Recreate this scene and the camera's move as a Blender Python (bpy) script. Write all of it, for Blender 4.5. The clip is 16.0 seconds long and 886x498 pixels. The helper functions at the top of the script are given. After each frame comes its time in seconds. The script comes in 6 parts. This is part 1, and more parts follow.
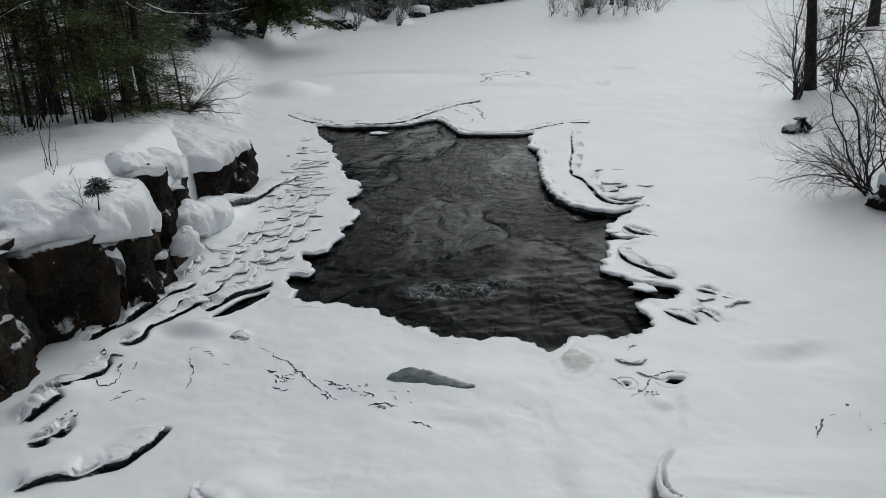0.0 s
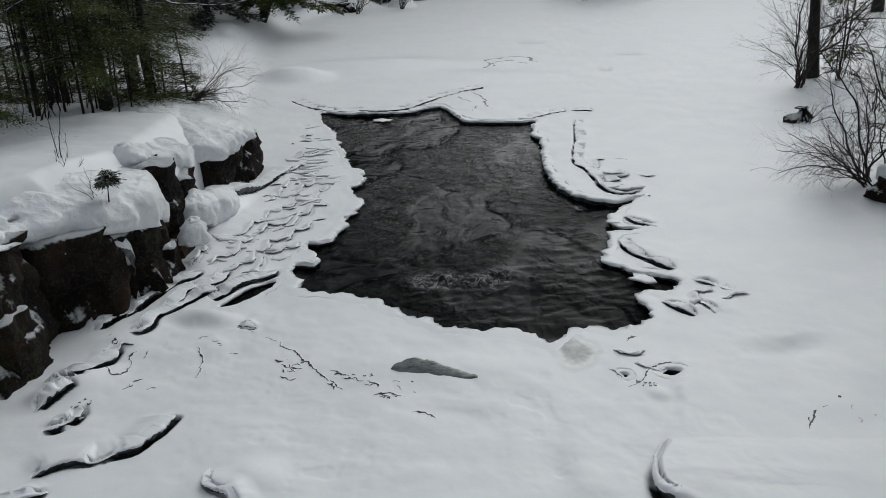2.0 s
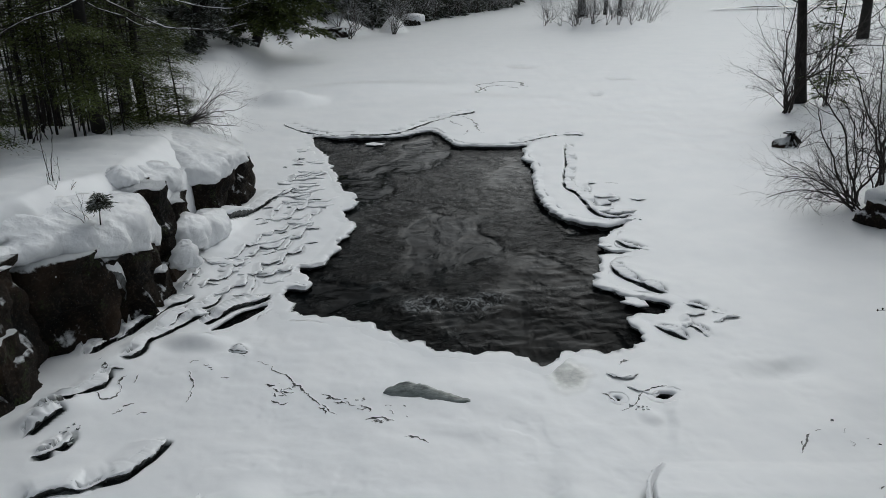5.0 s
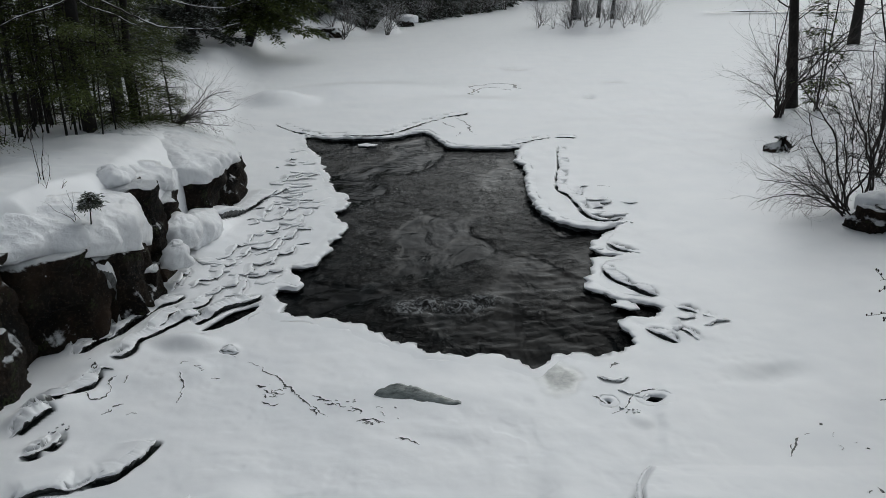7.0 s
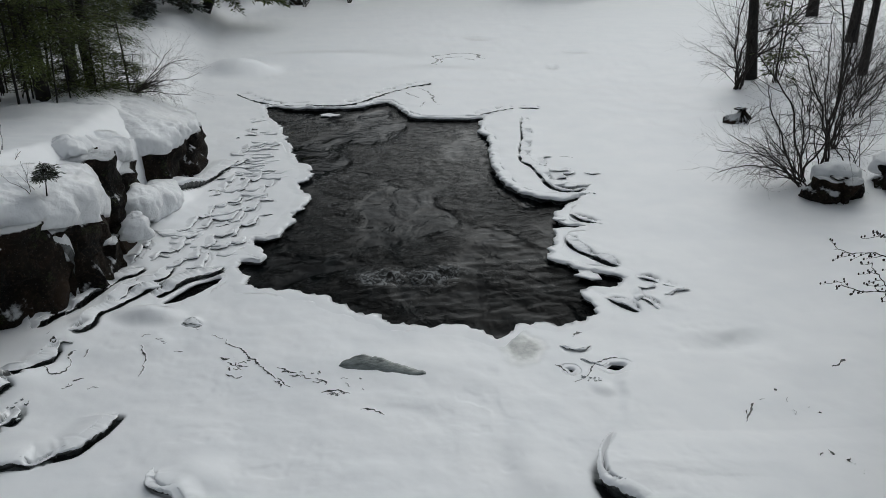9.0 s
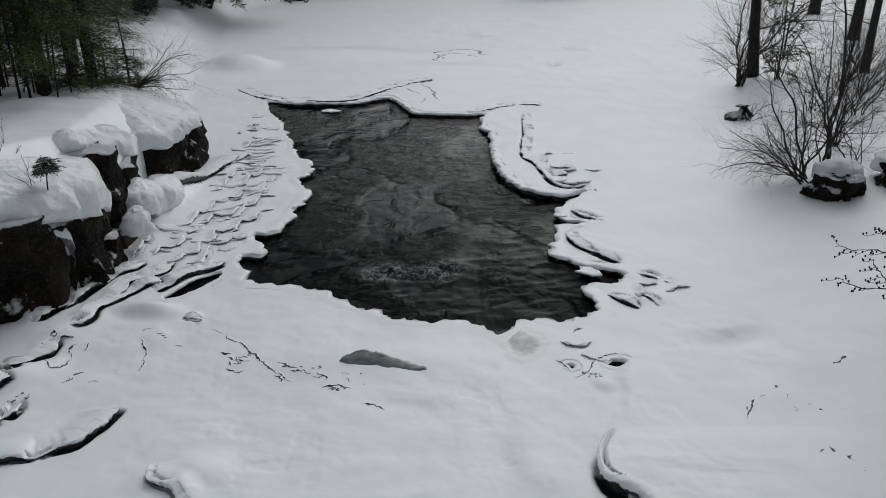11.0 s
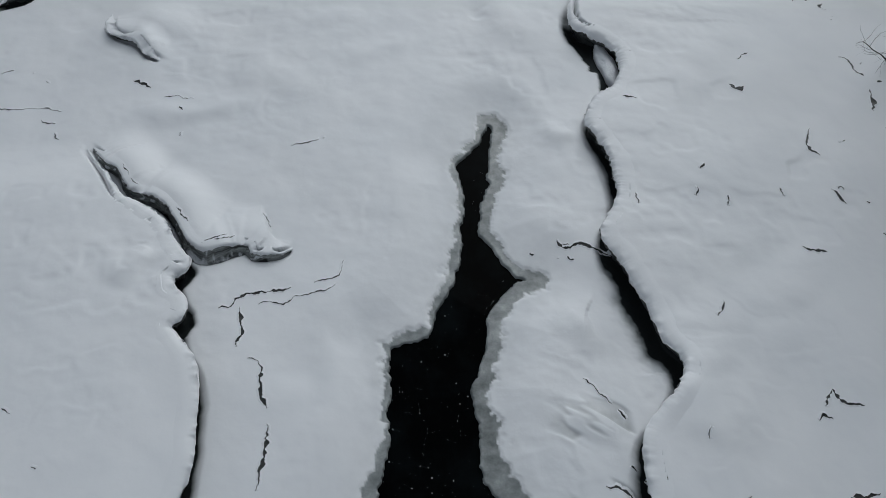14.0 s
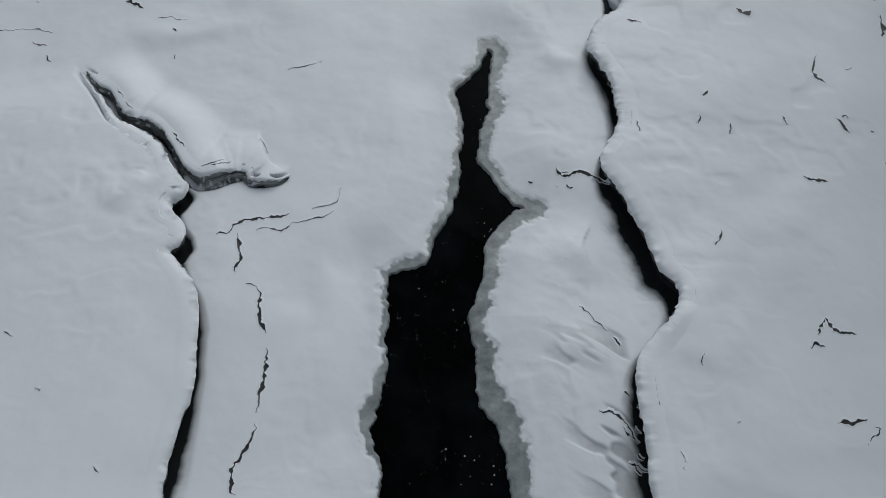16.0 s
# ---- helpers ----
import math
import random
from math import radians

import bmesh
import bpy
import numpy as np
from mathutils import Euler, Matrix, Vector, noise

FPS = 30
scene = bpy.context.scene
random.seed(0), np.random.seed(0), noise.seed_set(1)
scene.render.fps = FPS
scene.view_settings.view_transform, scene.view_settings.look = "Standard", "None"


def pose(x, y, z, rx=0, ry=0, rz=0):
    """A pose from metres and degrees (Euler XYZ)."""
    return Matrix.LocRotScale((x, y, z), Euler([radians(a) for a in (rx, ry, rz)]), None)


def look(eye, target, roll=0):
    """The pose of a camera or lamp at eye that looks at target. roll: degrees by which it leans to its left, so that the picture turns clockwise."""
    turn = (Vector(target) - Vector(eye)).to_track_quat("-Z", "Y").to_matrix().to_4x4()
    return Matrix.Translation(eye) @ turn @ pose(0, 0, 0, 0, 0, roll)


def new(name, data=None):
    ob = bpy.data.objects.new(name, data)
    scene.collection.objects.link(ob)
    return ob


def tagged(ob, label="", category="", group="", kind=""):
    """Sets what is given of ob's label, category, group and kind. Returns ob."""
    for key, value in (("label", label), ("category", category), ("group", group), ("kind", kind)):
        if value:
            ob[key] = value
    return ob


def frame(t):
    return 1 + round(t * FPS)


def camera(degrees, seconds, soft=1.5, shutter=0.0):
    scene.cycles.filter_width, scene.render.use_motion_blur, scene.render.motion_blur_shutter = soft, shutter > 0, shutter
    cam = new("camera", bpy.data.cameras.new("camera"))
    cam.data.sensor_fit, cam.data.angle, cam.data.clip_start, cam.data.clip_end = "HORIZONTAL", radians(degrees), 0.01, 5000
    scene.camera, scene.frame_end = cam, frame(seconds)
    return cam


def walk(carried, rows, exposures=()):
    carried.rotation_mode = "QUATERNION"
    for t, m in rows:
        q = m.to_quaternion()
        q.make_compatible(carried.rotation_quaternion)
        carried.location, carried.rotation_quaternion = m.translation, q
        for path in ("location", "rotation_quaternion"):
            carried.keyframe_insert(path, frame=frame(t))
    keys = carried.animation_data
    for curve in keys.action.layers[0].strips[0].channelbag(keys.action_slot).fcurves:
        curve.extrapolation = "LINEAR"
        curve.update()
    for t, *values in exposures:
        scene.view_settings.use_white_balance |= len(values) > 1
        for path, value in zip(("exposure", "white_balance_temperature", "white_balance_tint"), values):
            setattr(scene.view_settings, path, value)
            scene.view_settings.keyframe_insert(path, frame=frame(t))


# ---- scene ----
# ---- camera ----
cam = camera(58.5, 16.0, 0.8)
EYE = 5.5

# seconds, x, y, rise, yaw, pitch, roll
PATH = [
    (0.0, 0.034, 0.168, -0.242, 1.15, -20.47, -1.03), (0.5, 0.025, 0.156, -0.209, 1.03, -21.78, -1.19),
    (1.0, 0.043, 0.094, -0.078, 1.51, -28.23, -1.26), (1.5, 0.04, 0.016, -0.035, 1.58, -25.15, -1.31),
    (2.0, 0.024, 0.007, -0.019, 1.35, -21.76, -0.92), (2.5, 0.015, -0.003, -0.017, 1.27, -20.31, -0.53),
    (3.0, -0.002, 0.001, -0.01, 1.01, -20.33, -0.28), (3.5, 0.005, 0.014, 0.001, 0.92, -20.35, -0.84),
    (4.0, 0.005, 0.012, -0.02, 0.88, -20.31, -0.9), (6.5, -0.001, -0.015, 0.001, 0.13, -19.81, -0.06),
    (7.0, 0.0, 0.0, 0.0, 0.0, -20.0, 0.0), (7.5, 0.002, -0.017, 0.002, -2.13, -20.58, 0.81),
    (8.0, -0.002, -0.004, 0.009, -2.81, -21.57, 0.95), (8.5, -0.004, -0.008, 0.013, -2.82, -21.98, 0.79),
    (11.0, -0.013, -0.006, -0.013, -2.79, -22.32, 1.03), (11.5, -0.016, 0.007, -0.018, -2.85, -27.86, 0.97),
    (12.0, -0.008, -0.01, -0.042, -2.89, -31.71, 0.91), (12.5, 0.035, 0.045, -0.078, -2.67, -39.52, 0.51),
    (13.0, 0.036, 0.071, -0.063, -2.9, -46.07, 0.2), (13.5, 0.037, 0.058, -0.053, -4.32, -49.4, 0.91),
    (14.0, 0.038, 0.068, -0.057, -6.73, -53.97, 3.21), (14.5, 0.051, 0.073, -0.051, -6.71, -57.07, 3.62),
    (15.0, 0.059, 0.076, -0.054, -7.18, -59.08, 4.4), (15.5, 0.048, 0.069, -0.063, -7.65, -59.3, 4.59),
    (16.0, 0.062, 0.071, -0.064, -7.21, -59.21, 4.0)]


def stance(x, y, rise, yaw, pitch, roll):
    a, b = radians(yaw), radians(pitch)
    eye = Vector((x, y, EYE + rise))
    ahead = Vector((-math.sin(a) * math.cos(b), math.cos(a) * math.cos(b), math.sin(b)))
    return look(eye, eye + ahead, roll)


walk(cam, [(t, stance(*row)) for t, *row in PATH],
     exposures=[(0.0, 0.12, 6220, 6), (2.0, 0.05, 6220, 6), (8.5, 0.03, 6220, 6), (11.0, 0.0, 6220, 6), (12.5, -0.1, 6150, 6), (14.0, -0.15, 5970, 6), (16.0, -0.14, 5970, 6)])

# ---- light ----
world = bpy.data.worlds.new("overcast_sky")
scene.world = world
world.use_nodes = True
wn, wl = world.node_tree.nodes, world.node_tree.links
sky = wn.new("ShaderNodeTexSky")
sky.sky_type, sky.sun_disc = "NISHITA", False
sky.sun_elevation, sky.sun_rotation = radians(40), radians(20)
sky.air_density, sky.dust_density = 1.0, 3.0
grey = wn.new("ShaderNodeHueSaturation")
grey.inputs["Saturation"].default_value = 0.2
wl.new(sky.outputs["Color"], grey.inputs["Color"])
wl.new(grey.outputs["Color"], wn["Background"].inputs["Color"])
wn["Background"].inputs["Strength"].default_value = 0.091

sun = new("sun", bpy.data.lights.new("sun", "SUN"))
sun.data.energy, sun.data.angle, sun.data.color = 0.56, radians(38), (1.0, 0.97, 0.93)
sun.matrix_basis = look((7.0, 19.2, 17.1), (0, 0, 0))


# ---- noise and plan helpers ----
def hashed(ix, iy, seed):
    h = (ix.astype(np.int64) * 374761393 + iy.astype(np.int64) * 668265263 + seed * 1442695041) & 0xFFFFFFFF
    h = ((h ^ (h >> 13)) * 1274126177) & 0xFFFFFFFF
    h = ((h ^ (h >> 16)) * 2246822519) & 0xFFFFFFFF
    return ((h ^ (h >> 15)) & 0xFFFF) / 65535.0 * 2 - 1


def vnoise(x, y, seed=0):
    x, y = np.asarray(x, float), np.asarray(y, float)
    ix, iy = np.floor(x), np.floor(y)
    fx, fy = x - ix, y - iy
    u, v = fx * fx * fx * (fx * (fx * 6 - 15) + 10), fy * fy * fy * (fy * (fy * 6 - 15) + 10)
    a, b = hashed(ix, iy, seed), hashed(ix + 1, iy, seed)
    c, d = hashed(ix, iy + 1, seed), hashed(ix + 1, iy + 1, seed)
    return (a * (1 - u) + b * u) * (1 - v) + (c * (1 - u) + d * u) * v


def fbm(x, y, seed=0, octaves=4):
    total, gain = 0, 1.0
    for k in range(octaves):
        total = total + gain * vnoise(x * 2 ** k + 17.3 * k, y * 2 ** k - 9.1 * k, seed + k)
        gain *= 0.5
    return total / 1.6


def ease(a, b, v):
    t = np.clip((v - a) / (b - a), 0, 1)
    return t * t * (3 - 2 * t)


def to_line(x, y, pts):
    """Distance to a polyline, side (+1 left of its direction), length along it and its whole length."""
    best, side, along, run = np.full(x.shape, 1e9), np.ones(x.shape), np.zeros(x.shape), 0.0
    for (ax, ay), (bx, by) in zip(pts, pts[1:]):
        dx, dy = bx - ax, by - ay
        n = math.hypot(dx, dy)
        t = np.clip(((x - ax) * dx + (y - ay) * dy) / n ** 2, 0, 1)
        d = np.hypot(x - ax - t * dx, y - ay - t * dy)
        near = d < best
        best = np.where(near, d, best)
        side = np.where(near, np.sign(dx * (y - ay) - dy * (x - ax)), side)
        along = np.where(near, run + t * n, along)
        run += n
    return best, side, along, run


def within(x, y, poly):
    got = np.zeros(x.shape, bool)
    for (ax, ay), (bx, by) in zip(poly, poly[1:] + poly[:1]):
        if ay != by:
            got ^= ((ay > y) != (by > y)) & (x < (bx - ax) * (y - ay) / (by - ay) + ax)
    return got


def smooth_path(pts, spacing, closed=False, straight=False):
    """Evenly spaced points on a soft curve through pts, with the length along it."""
    p = np.array(pts, float)
    p = np.vstack([p[-1:], p, p[:2]]) if closed else np.vstack([2 * p[:1] - p[1:2], p, 2 * p[-1:] - p[-2:-1]])
    out = []
    for a, c, d, e in zip(p, p[1:], p[2:], p[3:]):
        for t in np.linspace(0, 1, max(2, int(np.linalg.norm(d - c) / spacing)), endpoint=False):
            out.append(c + (d - c) * t if straight else 0.5 * (2 * c + (d - a) * t + (2 * a - 5 * c + 4 * d - e) * t ** 2 + (3 * c - a - 3 * d + e) * t ** 3))
    if not closed:
        out.append(p[-2])
    out = np.array(out)
    s = np.r_[0, np.cumsum(np.linalg.norm(np.diff(out, axis=0), axis=1))]
    return out, s


def lip_strength(s, total, taper, dashes, seed, closed):
    ends = 1.0 if closed else ease(0, 1, np.minimum(s, total - s) / min(taper * 1.7, total * 0.45))
    th = np.clip(0.95 - dashes + 1.1 * fbm(s * 2.3, s * 0 + seed * 3.7, seed + 90, 5), 0.45 if closed else 0.0, 1.5)
    return th * ends


# ---- materials ----
def material(name):
    m = bpy.data.materials.new(name)
    m.use_nodes = True
    return m, m.node_tree.nodes, m.node_tree.links, m.node_tree.nodes["Principled BSDF"]


def coords(n, l, scale=(1, 1, 1), space="Object"):
    tc, mp = n.new("ShaderNodeTexCoord"), n.new("ShaderNodeMapping")
    mp.inputs["Scale"].default_value = scale
    l.new(tc.outputs[space], mp.inputs["Vector"])
    return mp.outputs["Vector"]


def noised(n, l, vec, scale, detail=5.0, rough=0.55, distortion=0.0):
    t = n.new("ShaderNodeTexNoise")
    t.inputs["Scale"].default_value, t.inputs["Detail"].default_value = scale, detail
    t.inputs["Roughness"].default_value, t.inputs["Distortion"].default_value = rough, distortion
    l.new(vec, t.inputs["Vector"])
    return t.outputs["Fac"]


def ramp(n, l, fac, *stops):
    r = n.new("ShaderNodeValToRGB")
    while len(r.color_ramp.elements) < len(stops):
        r.color_ramp.elements.new(0.5)
    for e, (p, c) in zip(r.color_ramp.elements, stops):
        e.position, e.color = p, (*c, 1) if len(c) == 3 else c
    l.new(fac, r.inputs["Fac"])
    return r.outputs["Color"]


def mixed(n, l, fac, a, b):
    m = n.new("ShaderNodeMix")
    m.data_type = "RGBA"
    for sock, v in ((m.inputs["Factor"], fac), (m.inputs["A"], a), (m.inputs["B"], b)):
        if isinstance(v, bpy.types.NodeSocket):
            l.new(v, sock)
        else:
            sock.default_value = v if isinstance(v, float) else (*v, 1)
    return m.outputs["Result"]


def maths(n, l, op, a, b=0.0, c=0.0, clamp=False):
    m = n.new("ShaderNodeMath")
    m.operation, m.use_clamp = op, clamp
    for sock, v in zip(m.inputs, (a, b, c)):
        if isinstance(v, bpy.types.NodeSocket):
            l.new(v, sock)
        else:
            sock.default_value = v
    return m.outputs[0]


def spread(n, l, v, lo, hi, to_lo=0.0, to_hi=1.0):
    m = n.new("ShaderNodeMapRange")
    m.interpolation_type = "SMOOTHSTEP"
    l.new(v, m.inputs["Value"])
    for key, x in (("From Min", lo), ("From Max", hi), ("To Min", to_lo), ("To Max", to_hi)):
        m.inputs[key].default_value = x
    return m.outputs["Result"]


def bumped(n, l, bsdf, height, strength, distance, chain=None):
    b = n.new("ShaderNodeBump")
    b.inputs["Strength"].default_value, b.inputs["Distance"].default_value = strength, distance
    l.new(height, b.inputs["Height"])
    if chain:
        l.new(chain, b.inputs["Normal"])
    l.new(b.outputs["Normal"], bsdf.inputs["Normal"])
    return b.outputs["Normal"]


def facing_up(n, l, flat=False):
    geo, sep = n.new("ShaderNodeNewGeometry"), n.new("ShaderNodeSeparateXYZ")
    l.new(geo.outputs["True Normal" if flat else "Normal"], sep.inputs[0])
    return sep.outputs["Z"]


def snow_material(name, slush_shade=False):
    m, n, l, p = material(name)
    v = coords(n, l)
    drift, grain = noised(n, l, v, 0.8, 4), noised(n, l, v, 45, 3)
    colour = ramp(n, l, drift, (0.3, (0.80, 0.82, 0.845)), (0.7, (0.87, 0.88, 0.895)))
    colour = mixed(n, l, spread(n, l, noised(n, l, v, 140, 2), 0.62, 0.75, 0, 0.25), colour, (0.7, 0.72, 0.74))
    rough = 0.6
    if slush_shade:
        at = n.new("ShaderNodeAttribute")
        at.attribute_name = "slush_shade"
        wet = at.outputs["Fac"]
        ice = ramp(n, l, noised(n, l, v, 7, 6, 0.65), (0.3, (0.12, 0.135, 0.135)), (0.55, (0.27, 0.29, 0.29)), (0.8, (0.48, 0.5, 0.5)))
        colour = mixed(n, l, wet, colour, ice)
        # near-black above 1: shade beneath overhangs, painted over the soaked snow
        colour = mixed(n, l, spread(n, l, wet, 1.0, 1.4), colour, (0.02, 0.023, 0.024))
        rough = spread(n, l, wet, 0, 1, 0.6, 0.3)
        l.new(spread(n, l, wet, 0.1, 0.8, 1.0, 0.0), p.inputs["Sheen Weight"])
        l.new(spread(n, l, wet, 0.5, 1.3, 1.0, 0.12), p.inputs["Specular IOR Level"])
        l.new(rough, p.inputs["Roughness"])
    else:
        p.inputs["Roughness"].default_value = rough
    l.new(colour, p.inputs["Base Color"])
    p.inputs["Specular IOR Level"].default_value = 1.0
    p.inputs["Sheen Weight"].default_value, p.inputs["Sheen Roughness"].default_value = 1.0, 0.3
    first = bumped(n, l, p, noised(n, l, v, 3.5, 4, 0.5), 0.13 if slush_shade else 0.45, 0.035 if slush_shade else 0.06)
    if not slush_shade:
        clumps = n.new("ShaderNodeTexVoronoi")
        clumps.feature = "SMOOTH_F1"
        clumps.inputs["Scale"].default_value, clumps.inputs["Smoothness"].default_value = 5.5, 0.6
        warped = maths(n, l, "MULTIPLY", noised(n, l, v, 11, 5, 0.65), 0.6)
        l.new(v, clumps.inputs["Vector"])
        first = bumped(n, l, p, maths(n, l, "ADD", clumps.outputs["Distance"], warped), 0.5, 0.07, first)
    bumped(n, l, p, grain, 0.07, 0.006, first)
    return m


def rock_material():
    m, n, l, p = material("granite")
    v = coords(n, l)
    big, fine = noised(n, l, v, 1.3, 6, 0.6), noised(n, l, v, 18, 5, 0.65)
    colour = ramp(n, l, big, (0.36, (0.003, 0.003, 0.003)), (0.54, (0.018, 0.013, 0.009)), (0.76, (0.06, 0.038, 0.024)))
    colour = mixed(n, l, spread(n, l, fine, 0.5, 0.72, 0, 0.6), colour, (0.085, 0.062, 0.045))
    moss = maths(n, l, "MULTIPLY", spread(n, l, noised(n, l, v, 3.5, 4), 0.56, 0.68), spread(n, l, noised(n, l, v, 30, 3), 0.4, 0.6))
    colour = mixed(n, l, moss, colour, (0.035, 0.045, 0.018))
    frost = spread(n, l, maths(n, l, "ADD", facing_up(n, l), maths(n, l, "MULTIPLY_ADD", noised(n, l, v, 9, 5), 0.9, -0.45)), 0.45, 0.7)
    speck = spread(n, l, noised(n, l, v, 70, 2), 0.7, 0.74, 0, 0.3)
    colour = mixed(n, l, maths(n, l, "MAXIMUM", frost, speck), colour, (0.8, 0.82, 0.84))
    l.new(colour, p.inputs["Base Color"])
    p.inputs["Roughness"].default_value = 0.85
    p.inputs["Specular IOR Level"].default_value = 0.2
    first = bumped(n, l, p, noised(n, l, v, 4, 8, 0.72), 1.0, 0.2)
    bumped(n, l, p, fine, 0.5, 0.015, first)
    return m


def water_material():
    m, n, l, p = material("river_water")
    v = coords(n, l, (1.0, 0.7, 1.0))
    boil = noised(n, l, v, 0.5, 2, 0.5, 0.5)
    swell = noised(n, l, v, 1.1, 3, 0.5, 0.6)
    chop = noised(n, l, v, 4.2, 5, 0.6, 0.9)
    fine = noised(n, l, v, 15, 4, 0.65, 0.3)
    calm = spread(n, l, boil, 0.42, 0.54, 0.12, 1.0)
    at = n.new("ShaderNodeAttribute")
    at.attribute_name = "broken"
    rough_water = at.outputs["Fac"]
    rims = maths(n, l, "ABSOLUTE", maths(n, l, "SUBTRACT", noised(n, l, v, 1.6, 5, 0.65, 0.7), 0.5))
    lace = maths(n, l, "MULTIPLY", spread(n, l, rims, 0.0, 0.03, 1.0, 0.0), spread(n, l, noised(n, l, v, 7, 6, 0.75), 0.5, 0.68))
    froth = maths(n, l, "MULTIPLY", spread(n, l, noised(n, l, v, 6, 6, 0.7, 1.2), 0.46, 0.62), spread(n, l, rough_water, 0.62, 1.0))
    foam = maths(n, l, "MAXIMUM", froth, maths(n, l, "MULTIPLY", lace, spread(n, l, rough_water, 0.5, 1.0)))
    colour = mixed(n, l, maths(n, l, "MULTIPLY", foam, 0.5), ramp(n, l, noised(n, l, v, 2.2, 5, 0.6), (0.45, (0.0012, 0.0015, 0.0016)), (0.68, (0.0042, 0.0062, 0.0068))), (0.45, 0.47, 0.48))
    l.new(colour, p.inputs["Base Color"])
    p.inputs["IOR"].default_value = 1.33
    l.new(spread(n, l, foam, 0, 1, 0.02, 0.6), p.inputs["Roughness"])
    glance = n.new("ShaderNodeLayerWeight")
    glance.inputs["Blend"].default_value = 0.5
    l.new(spread(n, l, glance.outputs["Facing"], 0.52, 0.95, 0.015, 0.22), p.inputs["Specular IOR Level"])
    active = spread(n, l, rough_water, 0.0, 0.3)
    height = maths(n, l, "MULTIPLY_ADD", chop, calm, maths(n, l, "MULTIPLY", swell, 1.2))
    first = bumped(n, l, p, maths(n, l, "MULTIPLY", height, active), 1.0, 0.1)
    bumped(n, l, p, maths(n, l, "MULTIPLY", maths(n, l, "MULTIPLY", fine, calm), active), 1.0, 0.03, first)
    return m


def ice_material(name, dark, light, rough=0.3, snowed=True, stretch=(1.5, 4, 4), hold=1.05):
    m, n, l, p = material(name)
    v = coords(n, l)
    t = noised(n, l, coords(n, l, stretch), 3, 6, 0.65)
    colour = ramp(n, l, t, (0.36, dark), (0.64, light))
    if snowed:
        colour = mixed(n, l, spread(n, l, maths(n, l, "MULTIPLY_ADD", noised(n, l, v, 14, 4), 0.6, facing_up(n, l)), hold, hold + 0.22), colour, (0.8, 0.82, 0.84))
    l.new(colour, p.inputs["Base Color"])
    p.inputs["Roughness"].default_value = rough
    bumped(n, l, p, t, 0.5, 0.04)
    return m


def bark_material(name, dark, light, snow=0.0):
    m, n, l, p = material(name)
    v = coords(n, l, (1, 1, 0.25))
    t = noised(n, l, v, 14, 6, 0.7)
    colour = ramp(n, l, t, (0.3, dark), (0.7, light))
    if snow:
        top = spread(n, l, maths(n, l, "MULTIPLY_ADD", noised(n, l, coords(n, l), 12, 3), 0.8, facing_up(n, l)), 1.1 - snow, 1.3 - snow)
        colour = mixed(n, l, top, colour, (0.78, 0.8, 0.82))
    l.new(colour, p.inputs["Base Color"])
    p.inputs["Roughness"].default_value = 0.85
    bumped(n, l, p, t, 0.7, 0.02)
    return m


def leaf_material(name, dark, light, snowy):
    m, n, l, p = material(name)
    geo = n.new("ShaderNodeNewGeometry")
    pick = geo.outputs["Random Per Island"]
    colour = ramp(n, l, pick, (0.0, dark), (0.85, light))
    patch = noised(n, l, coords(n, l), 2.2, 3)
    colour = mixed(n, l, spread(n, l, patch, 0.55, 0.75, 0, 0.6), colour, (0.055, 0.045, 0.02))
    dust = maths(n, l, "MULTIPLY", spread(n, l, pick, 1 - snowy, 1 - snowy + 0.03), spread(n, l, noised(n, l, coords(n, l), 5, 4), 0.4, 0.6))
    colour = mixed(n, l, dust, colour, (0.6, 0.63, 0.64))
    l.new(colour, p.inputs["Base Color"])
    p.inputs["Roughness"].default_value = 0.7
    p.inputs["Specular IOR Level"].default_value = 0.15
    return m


SNOW = snow_material("snow")
GROUND_SNOW = snow_material("river_snow", slush_shade=True)
ROCK = rock_material()
WATER = water_material()
GREY_ICE = ice_material("grey_ice", (0.07, 0.085, 0.082), (0.27, 0.30, 0.29), 0.3, False)
# ice of undercut faces, its colour darkened to carry the shade under overhangs
SHADED_ICE = ice_material("shaded_ice", (0.012, 0.013, 0.014), (0.12, 0.13, 0.13))
LAYER_ICE = ice_material("layered_ice", (0.03, 0.033, 0.033), (0.4, 0.42, 0.41), 0.4, stretch=(1.2, 1.2, 14), hold=0.9)
# near-black colour of the ribbons that mark cracks in the crust
CRACK_ICE = ice_material("dark_crack_ice", (0.002, 0.003, 0.003), (0.02, 0.022, 0.024), 0.45, False)
CRUMB_ICE = ice_material("crumb_ice", (0.06, 0.065, 0.065), (0.6, 0.62, 0.63), 0.5)
BARK = bark_material("grey_bark", (0.003, 0.0025, 0.002), (0.012, 0.01, 0.008), 0.05)
TWIG = bark_material("twig_bark", (0.008, 0.006, 0.005), (0.03, 0.022, 0.018))
SNOWY_TWIG = bark_material("snowy_twig_bark", (0.03, 0.026, 0.022), (0.09, 0.08, 0.07), 0.45)
CEDAR = leaf_material("cedar_leaf", (0.014, 0.021, 0.006), (0.12, 0.15, 0.045), 0.07)
# greyer greens and more snow dust, partly standing in for haze over distance
FAR_CEDAR = leaf_material("snowy_hazed_cedar_leaf", (0.028, 0.034, 0.026), (0.095, 0.105, 0.08), 0.35)
DRY = leaf_material("dry_leaf", (0.03, 0.018, 0.009), (0.10, 0.06, 0.03), 0.1)


